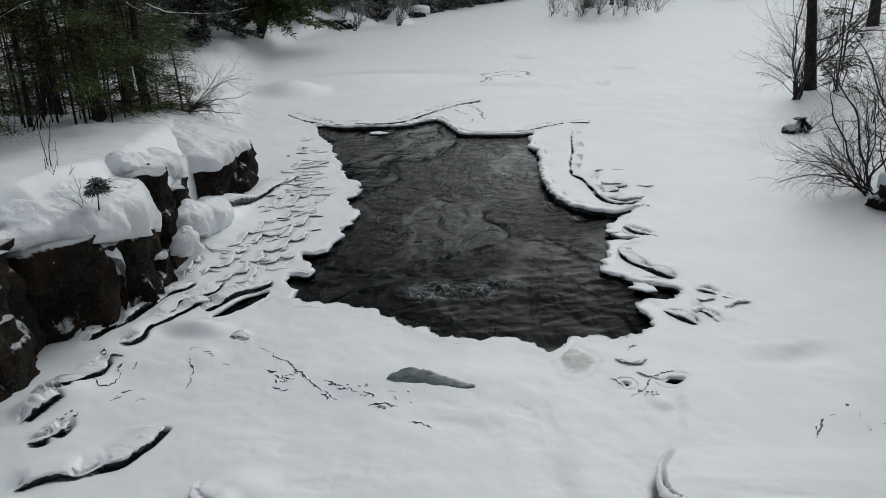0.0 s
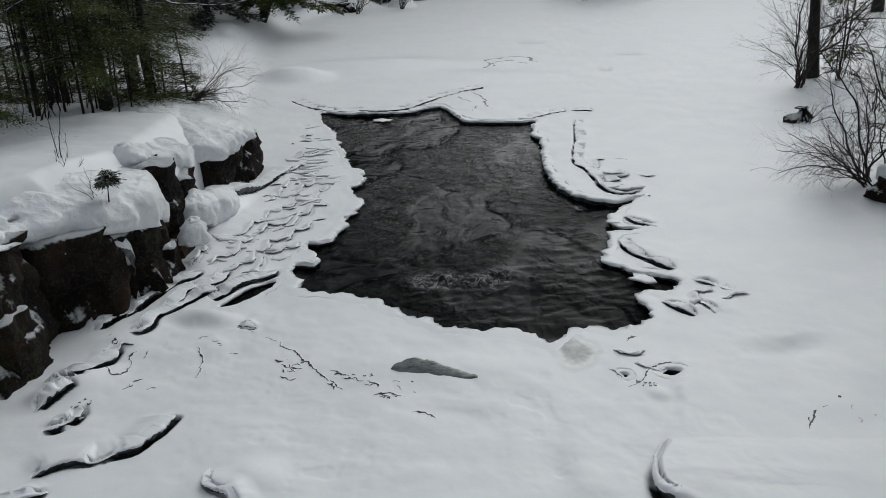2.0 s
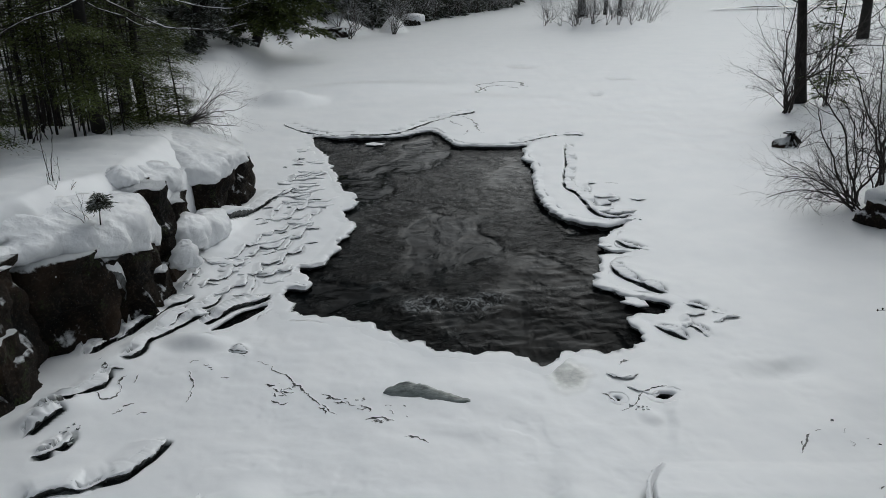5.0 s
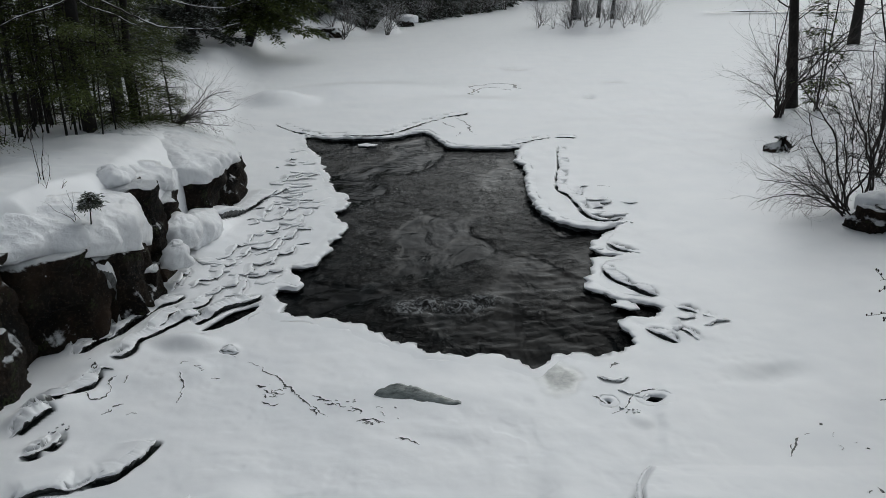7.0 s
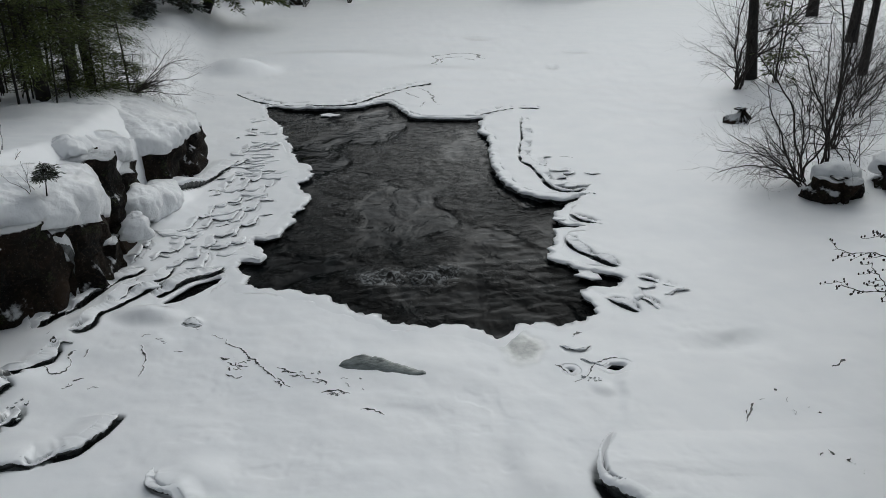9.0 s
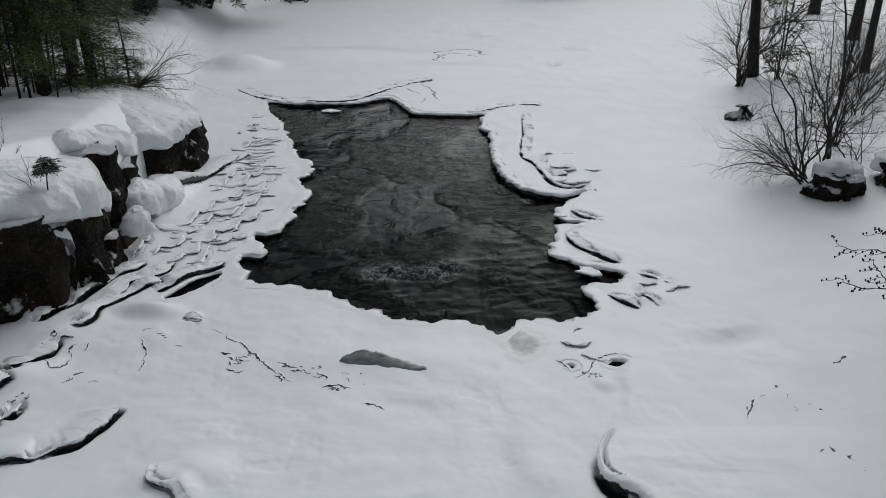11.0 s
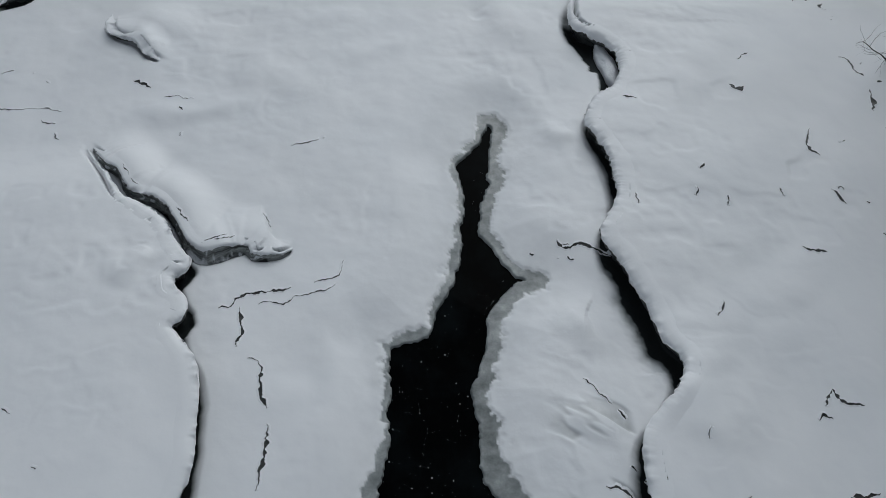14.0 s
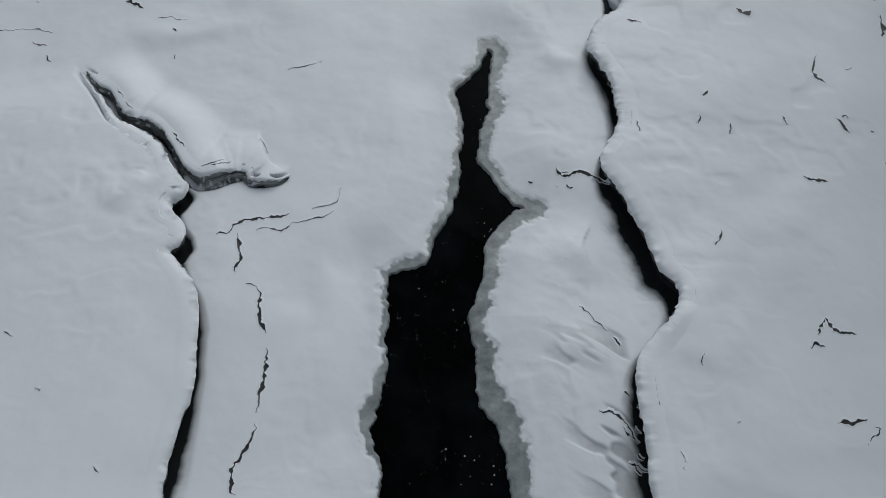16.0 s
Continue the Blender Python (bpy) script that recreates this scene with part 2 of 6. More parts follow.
# ---- mesh helpers ----
class Bag:
    """Gathers vertices and faces of one mesh."""

    def __init__(self):
        self.v, self.f, self.count = [], [], 0

    def add(self, verts, faces):
        self.v.append(np.asarray(verts, float).reshape(-1, 3))
        self.f += [tuple(int(i) + self.count for i in face) for face in faces]
        self.count += len(self.v[-1])

    def tube(self, path, radii, sides=5):
        path, radii = np.asarray(path, float), np.asarray(radii, float)
        tang = np.gradient(path, axis=0)
        tang /= np.linalg.norm(tang, axis=1)[:, None] + 1e-9
        ref = np.array([0, 0, 1.0]) if abs(tang[0, 2]) < 0.8 else np.array([1.0, 0, 0])
        a = np.cross(tang, ref)
        a /= np.linalg.norm(a, axis=1)[:, None] + 1e-9
        b = np.cross(tang, a)
        ang = np.arange(sides) * 2 * math.pi / sides
        ring = path[:, None] + radii[:, None, None] * (np.cos(ang)[None, :, None] * a[:, None] + np.sin(ang)[None, :, None] * b[:, None])
        k = len(path)
        faces = [(i * sides + j, i * sides + (j + 1) % sides, (i + 1) * sides + (j + 1) % sides, (i + 1) * sides + j) for i in range(k - 1) for j in range(sides)]
        faces += [tuple(range(sides))[::-1], tuple((k - 1) * sides + j for j in range(sides))]
        self.add(ring, faces)

    def mesh(self, name, mat, smooth=True):
        me = bpy.data.meshes.new(name)
        me.from_pydata(np.concatenate(self.v).tolist() if self.v else [], [], self.f)
        if smooth:
            me.polygons.foreach_set("use_smooth", np.ones(len(me.polygons), bool))
        me.materials.append(mat)
        me.update()
        return me


def part(name, bag, mat, parent, label="", smooth=True):
    ob = new(name, bag.mesh(name, mat, smooth) if isinstance(bag, Bag) else bag)
    ob.parent = parent
    return tagged(ob, label) if label else ob


def thing(name, at, label, category, group="", turn=0.0):
    ob = new(name)
    ob.empty_display_size = 0.1
    ob.matrix_basis = pose(*at, 0, 0, turn)
    return tagged(ob, label, category, group)


# ---- ground plan ----
WATER_Z = -0.1
POOL_NORTH = [(-4.71, 26.25), (-3.45, 25.9), (-1.78, 26.07), (-0.66, 26.89), (-0.26, 26.07), (0.38, 24.57), (2.34, 24.57), (2.68, 24.89)]
POOL_EAST = [(2.21, 23.07), (2.4, 21.61), (2.2, 19.61), (2.4, 17.7), (2.74, 16.86), (3.32, 16.55), (4.04, 16.66), (3.43, 15.91),
             (3.29, 15.05), (3.92, 14.89), (3.15, 14.58), (2.92, 13.98), (2.69, 13.29), (2.92, 12.91), (3.02, 12.72), (3.4, 12.62),
             (3.78, 12.42), (3.82, 12.12), (3.5, 11.86), (3.04, 11.7), (3.06, 11.35), (3.0, 10.9)]
POOL_SOUTH = [(2.66, 10.57), (2.32, 10.53), (1.83, 10.6), (1.49, 10.25), (1.3, 10.08), (0.96, 10.3), (0.55, 10.39), (-0.2, 10.51), (-0.46, 10.75), (-0.73, 10.92), (-1.1, 11.18), (-1.48, 11.48), (-2.25, 11.76), (-2.72, 11.92)]
POOL_WEST = [(-3.02, 13.11), (-2.62, 13.16), (-2.96, 14.04), (-2.62, 14.27), (-2.39, 15.39), (-2.25, 16.66), (-2.57, 17.7), (-2.36, 18.14),
             (-2.54, 19.1), (-2.82, 19.61), (-3.28, 21.3), (-3.9, 23.29)]
POOL = POOL_NORTH + POOL_EAST + POOL_SOUTH + POOL_WEST
CHANNEL_WEST = [(1.08, 5.61), (0.67, 5.05), (0.73, 4.77), (0.61, 3.9), (0.47, 3.57), (0.31, 3.25), (0.01, 3.12), (0.03, 2.86), (0.0, 2.57),
                (-0.1, 2.12), (-0.18, 1.87), (-0.1, 1.62), (-0.13, 1.39), (-0.3, 0.4), (-0.5, -1.5), (0.0, -2.5)]
CHANNEL_EAST = [(0.9, -2.0), (1.0, 0.2), (0.85, 1.33), (0.84, 1.53), (0.79, 1.82), (0.65, 2.13), (0.7, 2.44), (0.66, 2.73), (0.78, 3.02),
                (0.83, 3.39), (1.09, 3.63), (1.27, 3.7), (1.11, 3.74), (0.98, 3.95), (0.86, 4.19), (0.89, 4.57), (1.02, 4.83), (1.02, 5.11), (1.11, 5.46)]
CHANNEL = CHANNEL_WEST + CHANNEL_EAST


def bank_west(y):
    return np.interp(y, [-30, 4, 8, 10.2, 11.2, 12.7, 14.3, 16.2, 18.6, 20.5, 24, 30, 42, 55, 65, 75, 100, 400],
                     [-7.5, -6.6, -6.1, -6.2, -5.55, -5.25, -5.35, -5.5, -5.7, -6.2, -6.6, -7.6, -9.5, -10.5, -8, -6, 6, 100])


def bank_east(y):
    return np.interp(y, [-30, 5, 10, 15, 22, 27, 32, 50, 75, 110, 400], [7, 7.5, 7.8, 8.2, 9.0, 10.2, 12, 20, 33, 60, 230])


def gap_at(widths, path, run, s):
    """The width of a gap along its line, given at some places (x, y, width)."""
    marks = sorted((float(run[np.argmin((path[:, 0] - ax) ** 2 + (path[:, 1] - ay) ** 2)]), w) for ax, ay, w in widths)
    return np.interp(s, [m for m, _ in marks], [w for _, w in marks])


def build_ground():
    apex = -5.0
    rows = [0.002, 0.1, 0.2, 0.3, 0.4]
    while rows[-1] < 1600:
        y = rows[-1] + apex
        step = (2.1 if y < 9 else 2.7) * (max(y, 0) ** 2 + 30) / (1398 * 5.5) if y > 0.7 else 0.12
        rows.append(rows[-1] + min(step, 0.06 * rows[-1]))
    r = np.array(rows)
    az = np.radians(np.concatenate([np.arange(-35, 35, 0.095), np.arange(35, 325, 4.0)]))
    R, A = np.meshgrid(r, az, indexing="ij")
    X, Y = R * np.sin(A), apex + R * np.cos(A)
    nr, na = X.shape
    x, y = X.ravel(), Y.ravel()
    z = 0.05 * fbm(x * 0.35, y * 0.35, 3) + 0.024 * fbm(x * 1.3, y * 1.3, 9, 3) + 0.003 * fbm(x * 4, y * 4.5, 13, 3)
    layer = 3.2 * fbm(x * 0.55 + 0.2 * fbm(x * 3, y * 3, 51, 3), y * 0.9 + 0.2 * fbm(x * 3, y * 3, 52, 3), 53, 3)
    z += 0.003 * (np.floor(layer) + ease(0.3, 0.7, layer - np.floor(layer)) - layer) * ease(-0.2, 0.5, fbm(x * 0.4, y * 0.4, 54, 2) + 0.15)
    close = (1 - ease(9, 14, y)) * ease(-0.25, 0.35, fbm(x * 0.7, y * 0.7, 56, 2))
    z += close * (0.003 * fbm(x * 4, y * 4, 57, 3) - 0.009 * ease(0.1, 0.5, fbm(x * 2.6, y * 2.8, 58, 3)))
    far = ease(40, 90, np.hypot(x, y))
    z += far * 0.15 * fbm(x * 0.1, y * 0.1, 5)
    slush_shade = np.zeros_like(x)

    # banks: a high rock shelf on the west, a low wooded bank on the east
    w = bank_west(y) - x
    height = np.interp(y, [-30, 8, 11, 19, 24, 32, 50, 80, 200], [1.5, 1.45, 1.3, 1.25, 0.6, 0.25, 0.4, 0.7, 6])
    lift = np.interp(y, [-30, 12.5, 14.5, 19, 24, 60], [0.9, 0.9, 0.62, 0.5, 0.5, 1.0])
    soft = np.interp(y, [-30, 18.5, 22, 60], [0.12, 0.12, 2.0, 4.0])
    z += np.where(w > 0, height * ease(0, 1, w / soft) + lift * ease(0, 1, w / np.interp(y, [20, 26], [0.95, 2.6])) + 0.25 * ease(1, 6, w) * (1 - ease(11.5, 14, y)) + 0.18 * ease(0, 3, w) * fbm(x * 0.6, y * 0.6, 21), 0)
    e = x - bank_east(y)
    z += np.where(e > -3, ease(-3, 7, e) * (1.0 + 0.25 * fbm(x * 0.5, y * 0.5, 33)) + ease(6, 30, e) * 1.5, 0)
    z += 3.0 * ease(95, 180, y) + 2.0 * ease(25, 80, -y)

    def near(pts, margin):
        px, py = np.array(pts).T
        return np.nonzero((x > px.min() - margin) & (x < px.max() + margin) & (y > py.min() - margin) & (y < py.max() + margin))[0]

    def mound(cx, cy, rx, ry, turn, h, power=1.0):
        k = near([(cx, cy)], max(rx, ry) * 1.3)
        c, s = math.cos(radians(turn)), math.sin(radians(turn))
        u, v = ((x[k] - cx) * c + (y[k] - cy) * s) / rx, (-(x[k] - cx) * s + (y[k] - cy) * c) / ry
        q = np.hypot(u, v) + 0.2 * fbm(x[k] / max(rx, 0.3), y[k] / max(rx, 0.3), 41, 2)
        z[k] += h * (1 - ease(0, 1, q)) ** power

    def edge(pts, rise, fade, seed, jag=0.03, dashes=-0.3, taper=0.3, dark=0.0, wet=0.05, drop=0.04, marks=None, sheet=False, over=None, ice="plate", face=6, slope=0.0, calm=None, bulk=None):
        """A broken edge: the snow left of the line stands higher by rise; the low side dips, soaked, with the shade of
        its overhang painted into its colour.
        """
        path, run = smooth_path(pts, 0.08)
        k = near(pts, fade + 0.3)
        mid = float(np.mean([p[1] for p in pts]))
        cell = 2.4 * (mid ** 2 + 30) / 7689
        off = 0.8 * jag + 0.3 * cell
        d, side, s, total = to_line(x[k], y[k], path.tolist())
        th = lip_strength(s, total, taper, dashes, seed, False)
        if calm:
            th = th * np.interp(y[k], calm[0], calm[1])
        u = side * d
        level = np.clip(th, 0, 1.2) if not sheet else np.interp(y[k], *calm) if calm else 1 - ease(4.6, 5.4, y[k])
        z[k] += rise * level * ease(off, off + 1.2 * cell, u) * (1 - ease((0.1 if sheet else 0.25) * fade, fade, u))
        # widths of the painted black shade and of its soaked, fading border
        black, soak_shade = (gap_at([(m[0], m[1], m[q]) for m in marks], path, run, s) if marks else v for q, v in ((2, dark), (3, wet)))
        v = np.maximum(-u, 0) + 0.25 * soak_shade * fbm(x[k] * 7, y[k] * 7, seed + 9, 4)
        gate = ease(0.15, 0.6, th) * (u < off + cell)
        dip = (1 - ease(0, 1, v / (black + 1.6 * soak_shade + 1e-4))) * gate
        z[k] -= np.minimum(drop + 0.5 * black, 0.075) * dip
        slush_shade[k] = np.maximum(slush_shade[k], gate * np.clip(1.7 * (1 - ease(0, 1, (v - black) / (soak_shade + 1e-3))), 0, 1.5) * np.clip((black + 0.6 * soak_shade) / 0.03, 0, 1))
        EDGES.append(dict(pts=pts, rise=rise, jag=jag, dashes=dashes, taper=taper, seed=seed, back=off + 1.2 * cell + 0.09, step=off + 1.2 * cell + 0.02, sheet=sheet, over=(0.25 * rise + 0.012 if over is None else over), face=face, ice=ice, slope=slope, calm=calm, bulk=bulk))

    def fissure(pts, width=0.010, dashes=0.0, seed=0, jag=0.02, lift=0.008, taper=0.12):
        """A thin crack in the crust."""
        FISSURES.append(dict(pts=pts, width=width, dashes=dashes, seed=seed, jag=jag, lift=lift, taper=taper))

    def scarp(pts, h, fade, soft):
        """A soft snowed-over step, higher on the left of the line."""
        path, _ = smooth_path(pts, 0.15)
        k = near(pts, fade + 0.3)
        d, side, s, total = to_line(x[k] + 0.1 * fbm(x[k] * 2, y[k] * 2, 3, 3), y[k] + 0.1 * fbm(x[k] * 2, y[k] * 2, 8, 3), path.tolist())
        ends = ease(0, 1, np.minimum(s, total - s) / (0.4 * total))
        u = side * d
        z[k] += 0.6 * h * ends * ease(-soft, soft, u) * (1 - ease(0.3 * fade, fade, u))

    def hole(poly, seed):
        """An opening; the sheet is cut back under its rim."""
        path, _ = smooth_path(poly, 0.12, True)
        k = near(poly, 0.4)
        ring = path.tolist()
        d, _, _, _ = to_line(x[k], y[k], ring + ring[:1])
        z[k] = np.where(within(x[k], y[k], ring) | (d < 0.07), -0.9, z[k])

    def channel(poly, seed):
        """Open water whose ice thins to a grey wet margin."""
        k = near(poly, 1.0)
        xx, yy = x[k] + 0.05 * fbm(x[k] * 3.5, y[k] * 3.5, seed, 6) + 0.014 * fbm(x[k] * 21, y[k] * 21, seed + 5, 3), y[k] + 0.05 * fbm(x[k] * 3.5, y[k] * 3.5, seed + 7, 6) + 0.014 * fbm(x[k] * 21, y[k] * 21, seed + 6, 3)
        d, _, _, _ = to_line(xx, yy, poly + poly[:1])
        d = np.where(within(xx, yy, poly), -d, d) + 0.025
        even, _, _, _ = to_line(x[k], y[k], poly + poly[:1])
        reach = np.where(x[k] > 0.45 + 0.16 * (y[k] - 2.5), 0.125, 0.07) + 0.08 * fbm(x[k] * 1.5, y[k] * 1.5, seed + 11, 3) + 0.05 * fbm(x[k] * 11, y[k] * 11, seed + 15, 4)
        reach = np.maximum(reach, 0.015)
        shelf = WATER_Z + 0.012 + 0.004 * fbm(x[k] * 6, y[k] * 6, seed + 3, 3)
        bank = shelf + 0.01 * ease(reach, reach + 0.04, d)
        far_side = ease(0.04, 0.6, np.maximum(even, d - 0.1))
        out = bank * (1 - far_side) + z[k] * far_side
        z[k] = np.where(d < 0, WATER_Z - 0.02 - 0.6 * ease(0, 0.05, -d), np.where(d < 0.6, out, z[k]))
        slush_shade[k] = np.maximum(slush_shade[k], 1 - ease(reach - 0.01, reach + 0.012, d))
        slush_shade[k] = np.maximum(slush_shade[k], 0.22 * (1 - ease(reach, reach + 0.25, d)) * (0.5 + 0.5 * fbm(x[k] * 5, y[k] * 5, seed + 21, 3)))

    def nicks(cx, cy, rx, ry, count, size, seed, aim=0.0, width=0.009):
        """Short broken cracks lying together."""
        q = np.random.default_rng(seed)
        for _ in range(count):
            ax, ay, ln = cx + rx * q.uniform(-1, 1), cy + ry * q.uniform(-1, 1), size * q.uniform(0.4, 1.5)
            a = radians(aim) + q.uniform(-0.5, 0.5)
            ax2, ay2 = ax + ln * math.cos(a), ay + ln * math.sin(a)
            bow = ln * q.uniform(-0.4, 0.4)
            fissure([(ax, ay), ((ax + ax2) / 2 - bow * math.sin(a), (ay + ay2) / 2 + bow * math.cos(a)), (ax2, ay2)], width * q.uniform(0.6, 1.5), q.uniform(-0.4, 0.1), int(q.integers(5000)), 0.03, 0.012, 0.08)

    # broad forms of the river ice
    mound(-0.3, 9.4, 2.6, 0.8, 0, 0.06)
    mound(-2.35, 7.1, 0.9, 1.1, 20, 0.04)
    mound(4.7, 9.9, 1.0, 0.45, 10, -0.08)
    mound(6.5, 22, 6, 9, 0, 0.25)
    mound(-7, 33, 2.2, 1.6, 0, 0.5)
    mound(-3.5, 36, 6, 3, 10, 0.3)
    mound(2, 33, 5, 2.2, 0, 0.12)
    mound(-5.0, 10.3, 1.2, 0.6, 50, 0.1)
    mound(-5.1, 8.9, 0.9, 0.4, 45, 0.15)
    mound(-3.9, 10.9, 0.7, 0.4, 0, 0.15)
    mound(13, 70, 7.5, 5, 0, 0.9)
    mound(-4.6, 68, 1.3, 1.0, 0, 1.3, 0.7)
    mound(-8, 66, 3, 2, 0, 0.9)
    mound(4.0, 44, 1.0, 0.6, 0, -0.3)
    mound(8.3, 39, 0.9, 0.5, 0, -0.3)
    mound(6.3, 34.2, 0.35, 0.4, 0, -0.22)

    # the raised sheet along the east side of the channel
    east_sheet = [(2.45, 7.85), (2.33, 7.6), (2.14, 7.22), (2.11, 6.81), (2.32, 6.6), (2.46, 6.44), (2.52, 6.26), (2.5, 6.09), (2.38, 5.89),
                  (2.29, 5.73), (2.09, 5.58), (2.0, 5.35), (2.04, 5.16), (2.13, 4.94), (2.15, 4.7), (2.12, 4.43), (2.04, 4.25), (1.9, 4.07), (1.9, 3.92), (2.01, 3.74), (2.1, 3.48), (2.15, 3.21),
                  (2.18, 2.98), (2.28, 2.82), (2.27, 2.66), (2.15, 2.48), (1.95, 2.29), (1.86, 2.14), (1.83, 1.93), (1.82, 1.53), (1.8, 1.2), (1.78, 0.0), (1.78, -2.0)]
    edge(east_sheet, 0.17, 4.5, 1, 0.04, -0.6, 1.2, sheet=True, over=0.06, face=5, drop=0.05, calm=([7.0, 7.4, 7.75], [1, 0.7, 0.0]),
         marks=[(2.45, 7.85, 0, 0.02), (2.14, 7.22, 0.013, 0.06), (2.11, 6.81, 0.078, 0.06), (2.32, 6.6, 0.24, 0.06), (2.52, 6.26, 0.33, 0.05), (2.38, 5.89, 0.14, 0.05), (2.29, 5.73, 0.0325, 0.05),
                (2.09, 5.58, 0, 0.02), (2.0, 5.35, 0, 0.05), (2.13, 4.94, 0.0195, 0.1), (2.12, 4.43, 0.0195, 0.08), (1.98, 4.16, 0, 0.03), (1.9, 4.0, 0.013, 0.04), (1.95, 3.84, 0.0585, 0.1), (2.1, 3.48, 0.0715, 0.22),
                (2.15, 3.21, 0.065, 0.22), (2.18, 2.98, 0.0585, 0.2), (2.28, 2.75, 0.052, 0.13), (2.15, 2.48, 0.013, 0.05), (1.95, 2.29, 0.0065, 0.03), (1.86, 2.14, 0.0228, 0.06), (1.83, 1.9, 0.0325, 0.1), (1.82, 1.53, 0.0455, 0.12), (1.78, 0, 0.0325, 0.1)])
    # the raised sheet on the west side, with a tongue of layered ice
    west_sheet = [(-2.67, 5.25), (-2.47, 4.96), (-2.27, 4.63), (-2.04, 4.46), (-1.82, 4.24), (-1.7, 4.0), (-1.62, 3.85), (-1.71, 3.75), (-1.69, 3.62), (-1.59, 3.51), (-1.57, 3.37), (-1.67, 3.28), (-1.64, 3.2),
                  (-1.54, 3.05), (-1.46, 2.88), (-1.43, 2.65), (-1.42, 2.4), (-1.41, 2.2), (-1.46, 1.94), (-1.51, 1.6), (-1.54, 1.3), (-1.64, 0.2), (-1.74, -2)]
    edge(west_sheet[::-1], 0.15, 4.0, 11, 0.035, -0.6, 1.0, sheet=True, over=0.05, face=5, drop=0.04,
         marks=[(-2.67, 5.25, 0.004, 0.016), (-2.04, 4.46, 0.008, 0.024), (-1.7, 4.0, 0.024, 0.032), (-1.71, 3.75, 0.084, 0.04), (-1.59, 3.5, 0, 0.032), (-1.67, 3.28, 0.091, 0.048), (-1.54, 3.05, 0.0048, 0.04), (-1.43, 2.65, 0.018, 0.064),
                (-1.41, 2.2, 0.012, 0.048), (-1.46, 1.94, 0.02, 0.08), (-1.51, 1.6, 0.022, 0.096), (-1.64, 0.2, 0.016, 0.08)])
    tongue = [(-2.69, 5.36), (-2.45, 5.04), (-2.34, 4.94), (-2.21, 4.73), (-1.97, 4.6), (-1.81, 4.43), (-1.69, 4.21), (-1.6, 4.08), (-1.5, 4.02), (-1.38, 4.03), (-1.21, 4.09), (-1.12, 4.07), (-1.07, 3.99), (-0.88, 4.0), (-0.77, 4.08), (-0.74, 4.2)]
    edge(tongue, 0.1, 0.5, 71, 0.03, -0.5, 0.3, dark=0.02, wet=0.06, over=0.01, face=4, slope=0.15, ice="layer", bulk=(-1.38, 4.02, 0.28),
         marks=[(-2.69, 5.36, 0.0, 0.01), (-2.21, 4.73, 0.005, 0.02), (-1.69, 4.21, 0.02, 0.03), (-1.5, 4.02, 0.08, 0.03), (-1.21, 4.09, 0.05, 0.03), (-1.07, 3.99, 0.02, 0.02), (-0.75, 4.2, 0.01, 0.02)])
    mound(-1.5, 4.7, 0.9, 0.6, -45, 0.04)
    for pts, w in (([(-1.5, 4.1), (-1.4, 4.14), (-1.3, 4.2)], 0.012), ([(-1.42, 4.08), (-1.3, 4.12), (-1.22, 4.18)], 0.01), ([(-1.05, 4.45), (-0.98, 4.35), (-0.96, 4.28)], 0.008), ([(-1.86, 4.55), (-1.75, 4.45), (-1.62, 4.3)], 0.008), ([(-2.3, 4.98), (-2.2, 4.85), (-2.1, 4.74)], 0.01)):
        fissure(pts, w, 0.0, int(-pts[0][0] * 91), 0.02)
    # the drift on the river ice
    edge([(-2.79, 7.23), (-2.77, 6.95), (-2.66, 6.79), (-2.44, 6.67), (-2.31, 6.5), (-2.07, 6.39)], 0.07, 0.35, 72, 0.06, 0.05, 0.25, dark=0.0, wet=0.012, face=6, over=0.03)
    mound(-2.3, 7.05, 0.55, 0.42, 30, 0.07)
    # long breaks
    fissure([(-1.35, 3.5), (-1.25, 3.51), (-1.19, 3.58), (-1.1, 3.63), (-0.81, 3.66), (-0.74, 3.68)], 0.019, -0.5, 21, 0.015, 0.014)
    fissure([(-0.74, 3.68), (-0.56, 3.72), (-0.38, 3.76), (-0.35, 3.87), (-0.31, 3.96)], 0.009, 0.15, 22)
    fissure([(-1.05, 3.53), (-0.94, 3.55), (-0.83, 3.52), (-0.74, 3.58), (-0.51, 3.63), (-0.38, 3.7)], 0.009, 0.1, 28)
    fissure([(-1.19, 3.53), (-1.15, 3.37), (-1.12, 3.24), (-1.15, 3.14), (-1.06, 3.04), (-0.97, 2.96), (-0.94, 2.77), (-0.89, 2.58), (-0.87, 2.36), (-0.92, 2.16), (-0.96, 1.84), (-1.1, 1.61), (-1.06, 1.4)], 0.014, 0.1, 23, 0.03)
    for sd, pts, w in ((24, [(-0.84, 5.22), (-0.59, 5.3), (-0.38, 5.37)], 0.009), (25, [(1.49, 4.08), (1.55, 3.98), (1.7, 4.0), (1.82, 3.94), (1.98, 3.9)], 0.014), (26, [(1.49, 2.76), (1.62, 2.58), (1.69, 2.51)], 0.007),
                       (27, [(1.72, 2.48), (1.77, 2.34)], 0.014), (29, [(1.46, 1.9), (1.62, 1.85), (1.69, 1.78), (1.78, 1.63)], 0.014), (30, [(1.71, 2.03), (1.74, 1.97)], 0.012), (31, [(1.64, 1.52), (1.78, 1.45), (1.83, 1.37)], 0.012)):
        fissure(pts, w, -0.1, sd, 0.025, 0.012)
    # the cracked fan south of the pool
    fissure([(-3.22, 10.57), (-2.97, 10.37), (-2.64, 10.18)], 0.012, 0.2, 33, 0.04)
